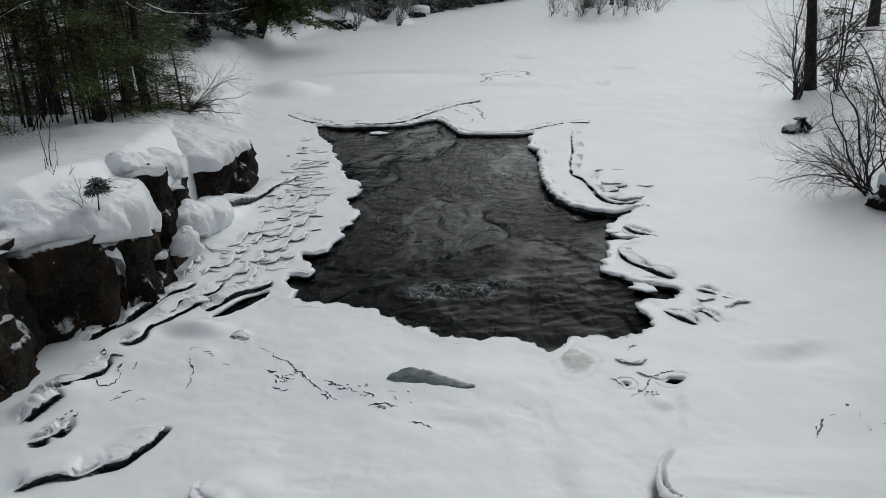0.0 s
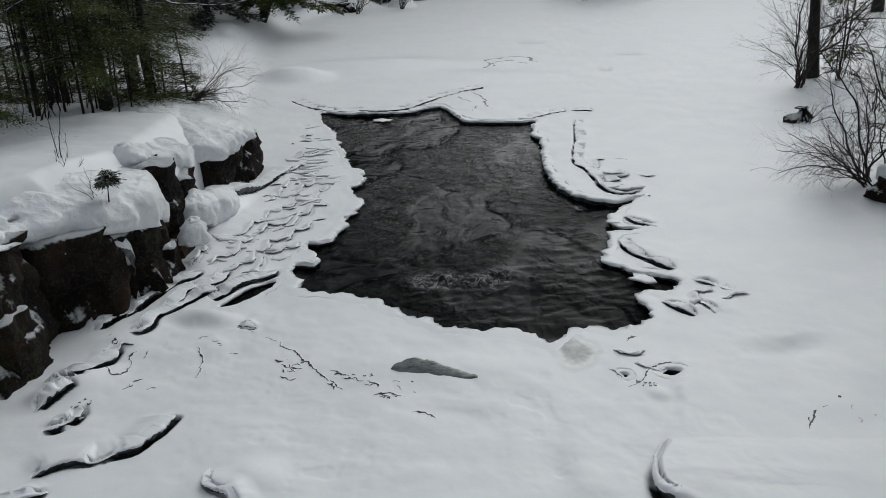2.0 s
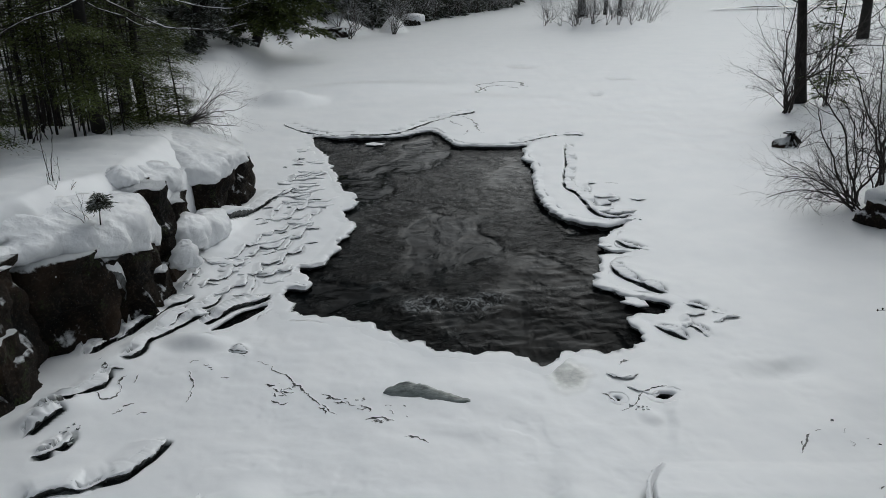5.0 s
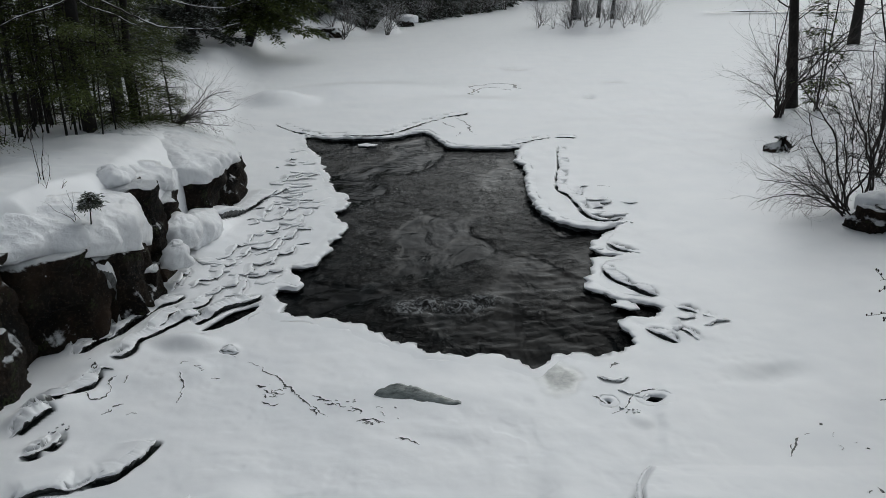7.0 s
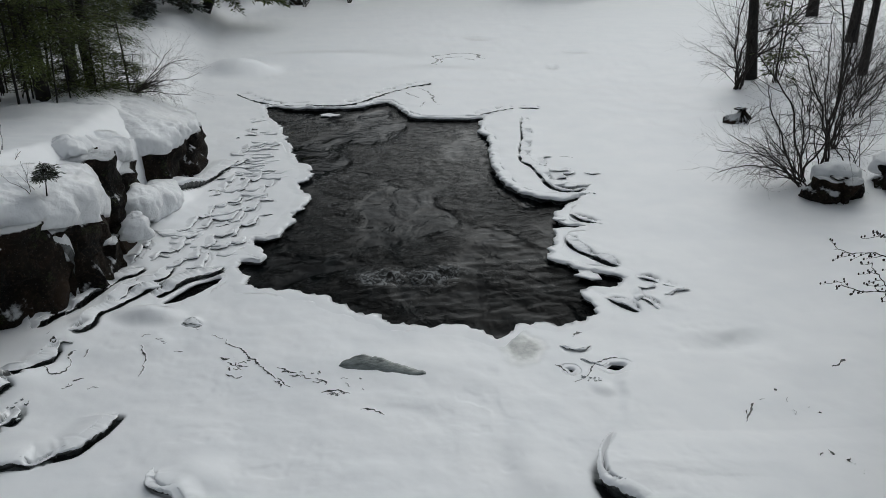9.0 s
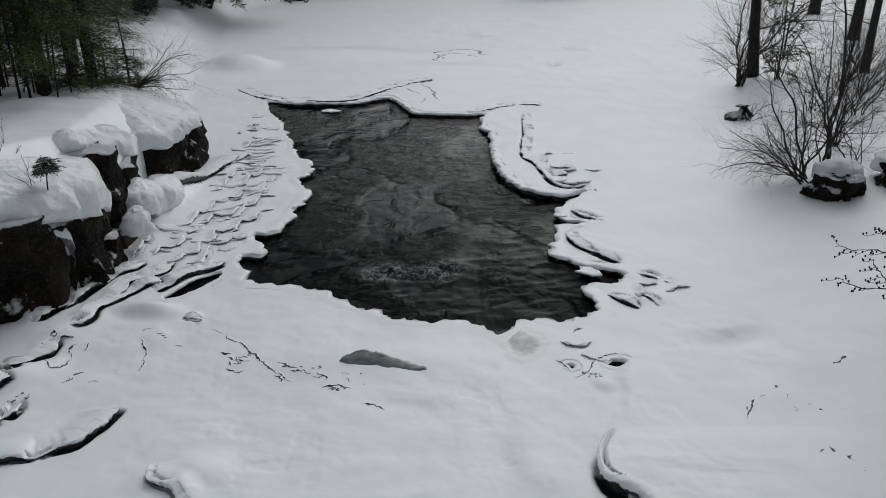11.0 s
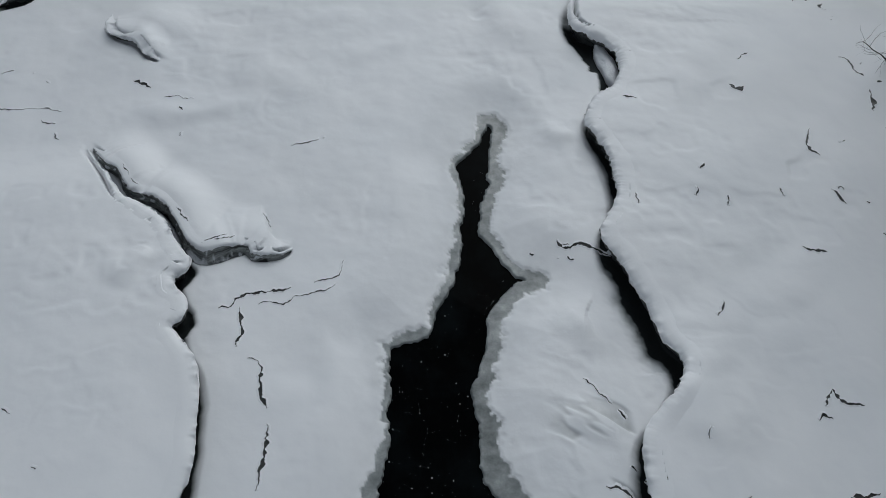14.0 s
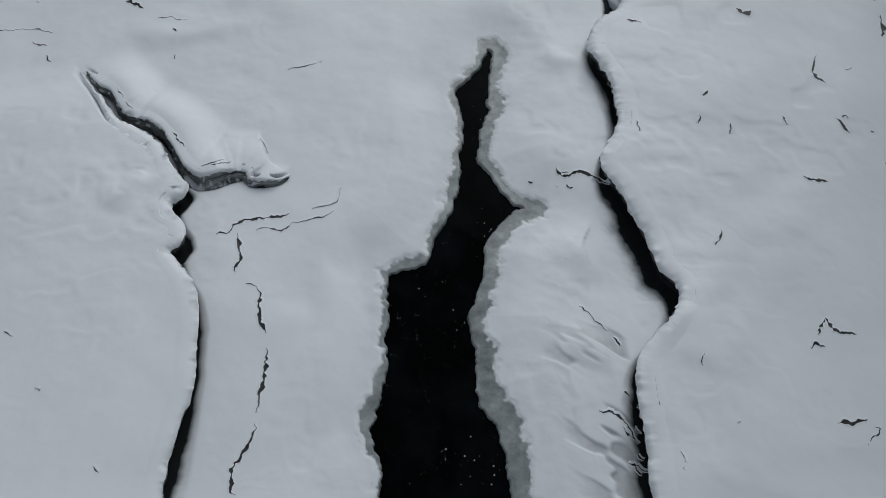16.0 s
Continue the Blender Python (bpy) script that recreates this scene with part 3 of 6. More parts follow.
    fissure([(-2.64, 10.18), (-2.57, 10.01), (-2.34, 9.84), (-2.04, 9.45), (-1.72, 9.07)], 0.017, -0.4, 34, 0.02, 0.02)
    for sd, pts, w in ((35, [(-2.61, 9.62), (-2.46, 9.55), (-2.32, 9.6)], 0.03), (36, [(-2.48, 9.5), (-2.33, 9.42), (-2.2, 9.3)], 0.035), (37, [(-2.44, 9.23), (-2.25, 9.12), (-2.15, 9.17)], 0.035), (38, [(-1.8, 9.2), (-1.62, 9.05), (-1.45, 8.85)], 0.02),
                       (39, [(-1.77, 9.39), (-1.53, 9.21), (-1.29, 9.06), (-1.1, 8.98), (-1.06, 8.88)], 0.03), (40, [(-1.12, 8.78), (-0.9, 8.7), (-0.65, 8.64)], 0.024),
                       (43, [(-1.79, 9.26), (-1.67, 9.17), (-1.56, 9.22), (-1.4, 9.06)], 0.028), (44, [(-0.62, 8.8), (-0.47, 8.72)], 0.014), (45, [(-0.6, 8.36), (-0.42, 8.3), (-0.25, 8.2)], 0.02)):
        fissure(pts, w, 0.05, sd, 0.06, 0.03)
    scarp([(-1.19, 8.68), (-0.61, 8.6), (-0.04, 8.45), (0.38, 8.3), (0.68, 8.59), (0.95, 9.21), (1.14, 9.66), (1.3, 10.05)], 0.055, 0.9, 0.16)
    scarp([(3.2, 10.4), (3.06, 9.83), (2.88, 9.19), (2.73, 8.61), (2.58, 8.08), (2.33, 7.6), (2.14, 7.1), (2.11, 6.8)], 0.075, 2.2, 0.1)
    scarp([(1.3, 8.2), (1.2, 7.2), (1.25, 6.3)], 0.057, 0.8, 0.2)
    scarp([(-0.3, 6.2), (0.1, 6.5), (0.5, 6.45)], 0.038, 0.4, 0.15)
    scarp([(-0.9, 6.9), (-0.5, 7.0), (-0.1, 7.2)], 0.038, 0.4, 0.15)
    scarp([(-2.6, 5.6), (-1.9, 5.55), (-1.3, 5.7), (-0.9, 5.6)], 0.0475, 0.4, 0.12)
    scarp([(-1.6, 6.6), (-1.0, 5.9), (-0.5, 5.6)], 0.038, 0.5, 0.2)
    scarp([(1.35, 5.4), (1.7, 5.2), (2.0, 5.25)], 0.057, 0.3, 0.1)
    scarp([(1.3, 3.4), (1.6, 3.1), (1.85, 3.15)], 0.057, 0.4, 0.15)
    scarp([(1.25, 2.5), (1.5, 2.2), (1.75, 2.15)], 0.0475, 0.3, 0.1)
    scarp([(-0.75, 3.4), (-0.55, 2.9), (-0.5, 2.2), (-0.55, 1.5)], 0.0475, 0.4, 0.12)
    scarp([(2.6, 1.5), (2.5, 2.3), (2.55, 3.0), (2.75, 3.3)], 0.076, 0.5, 0.2)
    scarp([(-2.1, 3.6), (-1.9, 3.9), (-1.85, 4.1)], 0.076, 0.3, 0.12)
    # broken sheets stranded in steps along the foot of the cliff
    for sd, rise, dark, pts in ((81, 0.12, 0.05, [(-5.55, 10.4), (-5.47, 10.63), (-5.42, 11.14), (-5.31, 11.65), (-5.14, 12.09), (-5.02, 12.55)]),
                                (82, 0.1, 0.07, [(-5.4, 10.3), (-5.32, 10.85), (-5.16, 11.24), (-5.05, 11.8), (-4.91, 12.29)]),
                                (83, 0.08, 0.04, [(-5.18, 11.03), (-5.02, 11.57), (-4.85, 12.13), (-4.64, 12.36), (-4.51, 12.84)]),
                                (84, 0.07, 0.03, [(-4.6, 11.22), (-4.45, 12.01), (-4.1, 12.24), (-4.05, 12.69), (-3.82, 12.81)]),
                                (85, 0.09, 0.04, [(-4.95, 10.17), (-4.64, 10.43), (-4.66, 10.89), (-4.54, 11.16), (-4.31, 11.69), (-4.1, 11.9), (-3.95, 12.21)]),
                                (86, 0.1, 0.06, [(-4.17, 11.45), (-3.87, 11.85), (-3.62, 12.3), (-3.29, 12.55), (-3.2, 12.9)]),
                                (87, 0.11, 0.04, [(-5.5, 9.1), (-5.04, 9.22), (-4.93, 9.4), (-4.85, 9.6), (-4.85, 9.93), (-4.69, 10.0)]),
                                (88, 0.08, 0.04, [(-5.4, 8.7), (-5.25, 8.87), (-5.1, 9.01), (-4.95, 9.2)]),
                                (89, 0.09, 0.04, [(-5.3, 8.3), (-5.19, 8.56), (-5.06, 8.76), (-4.93, 8.96)]),
                                (90, 0.14, 0.09, [(-5.1, 7.9), (-4.84, 7.95), (-4.72, 8.11), (-4.74, 8.36), (-4.91, 8.49)])):
        edge(pts, 0.8 * rise, 0.4, sd, 0.07, -0.2, 0.25, dark=dark, wet=0.05, over=0.035, face=5)
    edge([(-4.77, 6.94), (-4.43, 7.22), (-4.1, 7.27), (-3.93, 7.41), (-3.72, 7.54), (-3.64, 7.76), (-3.56, 7.93), (-3.48, 8.24), (-3.51, 8.45)], 0.075, 0.5, 47, 0.07, 0.05, 0.25, over=0.015, face=5,
         marks=[(-4.77, 6.94, 0.005, 0.02), (-4.1, 7.27, 0.01, 0.02), (-3.72, 7.54, 0.025, 0.03), (-3.56, 7.93, 0.05, 0.03), (-3.51, 8.45, 0.03, 0.03)])
    edge([(-5.0, 6.35), (-4.7, 6.6), (-4.45, 6.75), (-4.3, 6.9)], 0.08, 0.3, 46, 0.05, 0.0, 0.2, dark=0.05, wet=0.04, face=5)
    edge([(-4.3, 5.2), (-4.15, 5.85), (-4.1, 6.17), (-4.0, 6.4)], 0.05, 0.3, 48, 0.05, 0.2, 0.25, dark=0.015, wet=0.03)
    mound(-3.75, 10.0, 0.75, 0.5, 20, 0.035)
    edge([(-3.41, 10.7), (-3.18, 10.61), (-2.98, 10.64)], 0.07, 0.3, 49, 0.03, -0.3, 0.12, dark=0.02, wet=0.02, over=0.0, face=4, slope=0.05, ice="layer")
    edge([(-5.1, 16.0), (-4.75, 17.0), (-4.45, 18.3), (-4.2, 19.6)], 0.09, 0.7, 91, 0.06, -0.1, 0.3, dark=0.01, wet=0.03, over=0.03)
    mound(-5.1, 16.6, 0.6, 1.6, -10, 0.3)
    for sd, w, pts in ((51, 0.02, [(-4.84, 9.35), (-4.68, 9.17), (-4.55, 9.24), (-4.56, 9.49), (-4.65, 9.73), (-4.59, 9.89)]), (52, 0.03, [(-4.44, 9.62), (-4.45, 9.77), (-4.41, 9.89)]), (53, 0.016, [(-3.77, 10.04), (-3.6, 9.63), (-3.54, 9.15)]),
                       (54, 0.008, [(-3.71, 6.31), (-3.51, 6.38), (-3.38, 6.3), (-3.19, 6.17)]), (55, 0.009, [(-4.0, 5.95), (-3.59, 5.85), (-3.33, 5.84), (-3.09, 5.81), (-2.95, 5.77)]), (56, 0.013, [(-3.19, 5.67), (-3.1, 5.61), (-3.02, 5.59)]),
                       (57, 0.014, [(-3.0, 5.51), (-2.94, 5.4)]), (58, 0.017, [(-2.41, 6.2), (-2.3, 6.15), (-2.2, 6.08)]), (59, 0.012, [(-2.08, 5.97), (-1.92, 5.94), (-1.78, 5.88)]), (60, 0.014, [(-1.9, 5.79), (-1.85, 5.73)]),
                       (61, 0.013, [(-1.86, 5.59), (-1.84, 5.49), (-1.86, 5.39)]), (62, 0.008, [(-2.3, 1.62), (-2.23, 1.56)]), (63, 0.01, [(-2.04, 1.66), (-1.95, 1.63), (-1.89, 1.58)]), (64, 0.009, [(-2.44, 2.2), (-2.39, 2.17)]), (65, 0.01, [(-2.74, 2.66), (-2.65, 2.59)])):
        fissure(pts, w, 0.0 if w > 0.01 else 0.15, sd, 0.03, 0.014)
    # breaks round the pool
    for sd, rise, dark, pts in ((161, 0.04, 0.05, [(-6.0, 28.2), (-4.9, 26.74), (-3.49, 26.27), (-1.8, 26.45), (-0.5, 28.76), (1.1, 30.6)]), (163, 0.05, 0.05, [(2.2, 24.9), (2.6, 25.2), (3.37, 25.73), (4.5, 25.5)]),
                                (164, 0.03, 0.04, [(3.6, 24.3), (3.27, 21.66), (2.92, 19.61), (3.13, 18.59), (3.31, 17.23), (3.74, 16.81), (4.2, 17.1)]),
                                (166, 0.07, 0.03, [(3.15, 14.4), (3.1, 13.7), (3.5, 12.95), (3.85, 12.6)]), (167, 0.06, 0.03, [(3.35, 15.6), (3.6, 15.15), (4.0, 14.85)]),
                                (168, 0.05, 0.02, [(3.18, 11.6), (3.41, 11.2), (3.69, 10.9)]), (169, 0.05, 0.02, [(3.6, 11.5), (3.87, 11.3), (3.99, 10.95)]), (170, 0.04, 0.02, [(3.9, 12.3), (4.3, 12.0), (4.6, 11.7)])):
        edge(pts, rise, 0.6, sd, 0.07, 0.2 if sd == 164 else 0.05, 0.3, dark=dark, wet=0.04)
    fissure([(1.1, 34.6), (1.61, 37.39), (2.84, 37.93), (3.6, 36.2)], 0.11, 0.22, 162, 0.3, 0.05, 0.3)
    fissure([(1.5, 35.2), (2.0, 36.6), (2.7, 36.9), (3.1, 36.0)], 0.08, 0.25, 176, 0.3, 0.05, 0.3)
    fissure([(3.9, 19.6), (4.3, 19.4), (4.65, 19.0)], 0.04, 0.1, 177, 0.1, 0.03)
    fissure([(0.3, 29.5), (0.9, 27.6), (1.1, 26.2)], 0.05, 0.25, 171, 0.2, 0.03, 0.3)
    fissure([(0.0, 28.6), (0.5, 27.0), (0.6, 25.9)], 0.05, 0.25, 172, 0.2, 0.03, 0.3)
    # the broken corner beside the raised sheet
    fissure([(2.0, 9.4), (2.1, 9.29), (2.19, 9.17)], 0.02, -0.1, 173, 0.04, 0.03)
    fissure([(2.18, 8.88), (2.4, 9.09), (2.54, 9.31), (2.74, 9.45), (2.98, 9.48)], 0.018, 0.0, 174, 0.05, 0.03)
    fissure([(2.41, 10.17), (2.61, 10.32)], 0.045, -0.2, 175, 0.05, 0.03)
    mound(2.55, 8.75, 0.22, 0.3, 0, 0.04)
    # little broken nicks in the eastern sheet
    for w, pts in ((0.013, [(3.66, 6.11), (3.73, 6.19), (3.81, 6.22)]), (0.024, [(3.45, 5.77), (3.52, 5.7), (3.62, 5.74)]), (0.018, [(4.74, 6.2), (4.84, 6.14), (4.85, 5.95), (4.92, 5.86)]), (0.022, [(4.89, 5.73), (4.87, 5.55), (4.82, 5.38)]),
                   (0.015, [(4.1, 5.19), (4.0, 4.94), (4.08, 4.81)]), (0.018, [(4.31, 4.98), (4.4, 5.01)]), (0.013, [(2.87, 4.64), (2.94, 4.71)]), (0.02, [(3.54, 4.44), (3.56, 4.33)]), (0.014, [(4.02, 4.43), (4.07, 4.35), (4.12, 4.24)]),
                   (0.009, [(3.04, 4.36), (3.0, 4.23)]), (0.02, [(3.51, 3.83), (3.59, 3.74), (3.76, 3.72)]), (0.01, [(2.23, 4.43), (2.22, 4.27)]), (0.012, [(2.61, 3.12), (2.68, 3.21), (2.69, 3.29)]),
                   (0.013, [(3.32, 2.49), (3.33, 2.41), (3.38, 2.35), (3.52, 2.32)]), (0.011, [(3.11, 2.22), (3.18, 2.26), (3.24, 2.23)]), (0.009, [(3.32, 2.46), (3.25, 2.4), (3.21, 2.33)]),
                   (0.012, [(3.12, 1.65), (3.2, 1.66), (3.24, 1.64), (3.37, 1.68)]), (0.01, [(3.38, 1.63), (3.43, 1.6), (3.32, 1.52), (3.24, 1.47)]), (0.016, [(2.35, 5.62), (2.43, 5.6), (2.51, 5.57)]), (0.01, [(1.96, 1.56), (1.97, 1.46), (1.93, 1.37)]),
                   (0.01, [(2.28, 2.21), (2.22, 2.06)]), (0.008, [(2.39, 1.68), (2.5, 1.72)]), (0.014, [(4.88, 5.2), (4.84, 5.0)]), (0.02, [(4.09, 7.92), (4.25, 8.15), (4.39, 8.33), (4.54, 8.41)]), (0.025, [(4.72, 8.6), (4.78, 8.57)]),
                   (0.02, [(5.77, 9.14), (5.88, 9.2), (6.08, 9.29)]), (0.012, [(2.75, 4.35), (2.8, 4.45)])):
        fissure(pts, w, -0.3, int(pts[0][0] * 97 + pts[0][1] * 13), 0.012, 0.012, 0.06)

    for cx, cy, rx, ry, count, size, aim, w in ((-0.9, 8.95, 0.25, 0.08, 4, 0.1, -20, 0.015), (-1.5, 9.12, 0.3, 0.12, 9, 0.16, -30, 0.022), (-0.85, 8.72, 0.3, 0.06, 6, 0.14, -12, 0.016), (-2.35, 9.4, 0.2, 0.15, 6, 0.14, -15, 0.02), (-3.6, 10.1, 0.3, 0.25, 7, 0.12, 30, 0.016), (4.6, 8.0, 0.5, 0.4, 6, 0.09, 60, 0.012), (-4.9, 9.6, 0.25, 0.5, 7, 0.14, 60, 0.02), (-4.4, 9.0, 0.3, 0.4, 4, 0.12, 50, 0.014),
                                                (4.4, 4.1, 0.5, 0.6, 4, 0.07, -30, 0.008), (1.7, 1.6, 0.1, 0.35, 5, 0.14, -45, 0.01), (1.4, 3.95, 0.25, 0.06, 4, 0.1, -20, 0.007), (5.2, 6.0, 0.5, 0.5, 4, 0.1, 20, 0.012), (4.8, 6.9, 0.25, 0.25, 5, 0.1, 60, 0.014)):
        nicks(cx, cy, rx, ry, count, size, int(abs(cx * 131 + cy * 17)), aim, w)
    # wet streaks across the floe
    k = near([(1.3, 1.0), (1.75, 2.5)], 0.3)
    u, v = x[k] * 0.8 - y[k] * 0.6, x[k] * 0.6 + y[k] * 0.8
    streak = ease(0.05, 0.32, fbm(u * 1.6 + 0.3 * fbm(x[k] * 5, y[k] * 5, 81, 2), v * 6.5, 82, 3)) * ease(1.15, 1.5, x[k] + 0.12 * (y[k] - 1.7)) * (1 - ease(2.3, 2.7, y[k])) * (1 - ease(1.74, 1.82, x[k]))
    z[k] -= 0.015 * streak
    slush_shade[k] = np.maximum(slush_shade[k], 0.65 * streak)
    # grey patch of bare ice beside the pool, small openings near it
    # far hollows: grey painted in to strengthen their faint shading
    for cx, cy, rx, ry, wet in ((4.0, 44, 0.95, 0.9, 0.4), (8.3, 39, 0.75, 0.5, 0.45), (6.3, 34.2, 0.3, 0.5, 0.45)):
        k = near([(cx, cy)], 2.0)
        slush_shade[k] = np.maximum(slush_shade[k], wet * (1 - ease(0.3, 1.0, np.hypot((x[k] - cx) / rx, (y[k] - cy) / ry) + 0.3 * fbm(x[k] * 2, y[k] * 2, 91, 3))))
    k = near([(1.6, 9.9)], 0.9)
    patch = 1 - ease(0.22, 0.62, np.hypot((x[k] - 1.6) / 0.66, (y[k] - 9.9) / 0.95) + 0.15 * fbm(x[k] * 3, y[k] * 3, 77))
    slush_shade[k] = np.maximum(slush_shade[k], 1.04 * patch)
    HOLES.append((POOL, 0.015, 0.045, 101))
    HOLES.append(([(-3.87, 11.41), (-3.7, 11.81), (-3.51, 12.22), (-3.22, 12.4), (-3.09, 12.34), (-3.39, 11.72), (-3.71, 11.39)], 0.03, 0.03, 141))
    for cx, cy, rx, ry in ((2.83, 9.3, 0.15, 0.11), (2.21, 9.24, 0.05, 0.05)):
        ring = [(cx + rx * math.cos(a / 9 * 2 * math.pi), cy - ry * math.sin(a / 9 * 2 * math.pi)) for a in range(9)]
        HOLES.append((ring, 0.03, 0.02, int(cx * 90)))
    channel(CHANNEL, 131)
    smooth = z.copy()
    for poly, _, _, sd in HOLES:
        hole(poly, sd)

    me = bpy.data.meshes.new("ground")
    idx = np.arange(nr * na).reshape(nr, na)
    nxt = np.roll(idx, -1, axis=1)
    quads = np.stack([idx[:-1], nxt[:-1], nxt[1:], idx[1:]], -1).reshape(-1, 4)[:, ::-1]
    me.vertices.add(nr * na)
    me.vertices.foreach_set("co", np.stack([x, y, z], -1).astype(np.float32).ravel())
    me.loops.add(quads.size)
    me.loops.foreach_set("vertex_index", quads.astype(np.int32).ravel())
    me.polygons.add(len(quads))
    me.polygons.foreach_set("loop_start", np.arange(0, quads.size, 4, dtype=np.int32))
    me.polygons.foreach_set("use_smooth", np.ones(len(quads), bool))
    me.update(calc_edges=True)
    me.attributes.new("slush_shade", "FLOAT", "POINT").data.foreach_set("value", slush_shade.astype(np.float32))
    me.materials.append(GROUND_SNOW)
    ob = new("ground", me)
    tagged(ob, "snow-covered river ice with broken cracks and ledges", "snow", kind="structure")
    return ob, r, az, apex, smooth.reshape(nr, na)


EDGES, FISSURES, HOLES = [], [], []
GROUND, G_ROWS, G_AZ, G_APEX, G_Z = build_ground()


def heights(px, py):
    """Height of the unbroken snow, between the vertices of the sheet."""
    px, py = np.asarray(px, float), np.asarray(py, float)
    a, rr = np.mod(np.arctan2(px, py - G_APEX) - G_AZ[0], 2 * math.pi) + G_AZ[0], np.hypot(px, py - G_APEX)
    i, j = np.interp(rr, G_ROWS, np.arange(len(G_ROWS))), np.interp(a, G_AZ, np.arange(len(G_AZ)))
    i0, j0 = np.minimum(i.astype(int), len(G_ROWS) - 2), np.minimum(j.astype(int), len(G_AZ) - 2)
    fi, fj = i - i0, j - j0
    return (G_Z[i0, j0] * (1 - fj) + G_Z[i0, j0 + 1] * fj) * (1 - fi) + (G_Z[i0 + 1, j0] * (1 - fj) + G_Z[i0 + 1, j0 + 1] * fj) * fi


def ground_z(px, py):
    return float(heights(px, py))


def snow_lip(pts, h, back, over, gap, dashes=0.0, jag=0.03, seed=0, taper=0.35, closed=False, floor=None, lobes=0.0, straight=False):
    """A rounded overhanging edge of snow along a line, dark ice beneath it with the overhang's shade painted in, and
    the low rim across its gap.
    """
    reach = max(5.0, float(np.hypot(*np.mean(pts, axis=0))))
    fineness = 0.0035 if closed else 0.0024
    path, s = smooth_path(pts, fineness * reach, closed, straight)
    total = s[-1]
    if closed:
        tang = np.roll(path, -3, 0) - np.roll(path, 3, 0)
    else:
        tang = np.gradient(path, axis=0)
    k = max(1, int(0.12 / (fineness * reach)))
    if len(tang) > 4 * k:
        for _ in range(2):
            ext = np.vstack([tang[-k:], tang, tang[:k]]) if closed else np.vstack([tang[:1].repeat(k, 0), tang, tang[-1:].repeat(k, 0)])
            tang = np.stack([np.convolve(ext[:, c], np.ones(2 * k + 1) / (2 * k + 1), "valid") for c in (0, 1)], 1)
    tang /= np.linalg.norm(tang, axis=1)[:, None] + 1e-9
    out = np.c_[tang[:, 1], -tang[:, 0]]
    th = lip_strength(s, total, taper, dashes, seed, closed)
    sink = 0.014 * (1 - ease(0.0, 0.2, th))
    wob = jag * fbm(s * 2.3, s * 0 + seed, seed + 5, 5) + lobes * np.abs(fbm(s * 1.7, s * 0 + seed, seed + 25, 3)) ** 0.7
    rough = [jag * 0.9 * fbm(s * 11, s * 0 + 0.37 * q, seed + 31 + q // 2, 4) + (0 if closed else 0.012 * fbm(s * 27, s * 0 + 0.9 * q, seed + 51 + q // 3, 3)) for q in range(10)]

    def at(u):
        p = path + out * np.broadcast_to(u, s.shape)[:, None]
        return p, heights(p[:, 0], p[:, 1])

    _, zh = at(-0.05)
    _, zl = at(gap * 1.5 + 0.15)
    zl = np.full(len(s), floor) if floor is not None else zl
    top = zh + h * th - sink
    drop = np.maximum(top - zl, 0.015)
    wide = back * (0.12 + 0.88 * np.clip(th, 0, 1))
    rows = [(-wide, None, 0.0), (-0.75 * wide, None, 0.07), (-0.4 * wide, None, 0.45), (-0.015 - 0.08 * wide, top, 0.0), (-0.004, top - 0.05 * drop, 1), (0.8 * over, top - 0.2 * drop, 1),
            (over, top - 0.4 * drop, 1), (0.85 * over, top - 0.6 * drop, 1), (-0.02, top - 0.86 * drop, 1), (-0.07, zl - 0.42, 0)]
    verts, n = [], len(s)
    for q, (u, zz, w) in enumerate(rows):
        u = u * (0.4 + 0.6 * np.clip(th, 0, 1)) if q > 3 else np.broadcast_to(u, s.shape)
        u = u + wob * (0, 0.15, 0.4, 0.75, 1, 1, 1, 1, 1, 1)[q] + (rough[q] if q > 3 else 0)
        p, zg = at(u)
        if zz is None:
            zz = zg + (w * h * th - sink * w if q else -0.004)
        elif q > 3:
            zz = zz + 0.25 * rough[q] * np.clip(drop / 0.1, 0, 1)
        verts.append(np.c_[p, zz])
    rim = []
    if gap > 0:
        width = gap * th * (1 + 0.5 * fbm(s * 5, s * 0 + 9.1, seed + 61, 3))
        for q, (du, dz) in enumerate(((-0.012, -0.4), (0.0, -0.02), (0.02, 0.001), (0.1, 0.0), (0.2, -0.012))):
            p, zg = at(width + (du * (0.1 + 0.9 * np.clip(th, 0, 1)) if q > 2 else du) + wob * (1, 1, 1, 0.6, 0.2)[q])
            rim.append(np.c_[p, zg + dz - sink * 1.2])
    bag, kinds = Bag(), []
    turn = n if closed else n - 1
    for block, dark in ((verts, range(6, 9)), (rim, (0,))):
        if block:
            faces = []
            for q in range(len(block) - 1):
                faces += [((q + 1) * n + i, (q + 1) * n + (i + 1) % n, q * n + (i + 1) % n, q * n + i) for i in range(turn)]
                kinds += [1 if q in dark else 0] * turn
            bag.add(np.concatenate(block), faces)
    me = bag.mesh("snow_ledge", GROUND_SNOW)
    me.materials.append(SHADED_ICE)
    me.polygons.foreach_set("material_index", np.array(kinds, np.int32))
    ob = new("snow_ledge", me)
    ob.parent = GROUND
    return ob


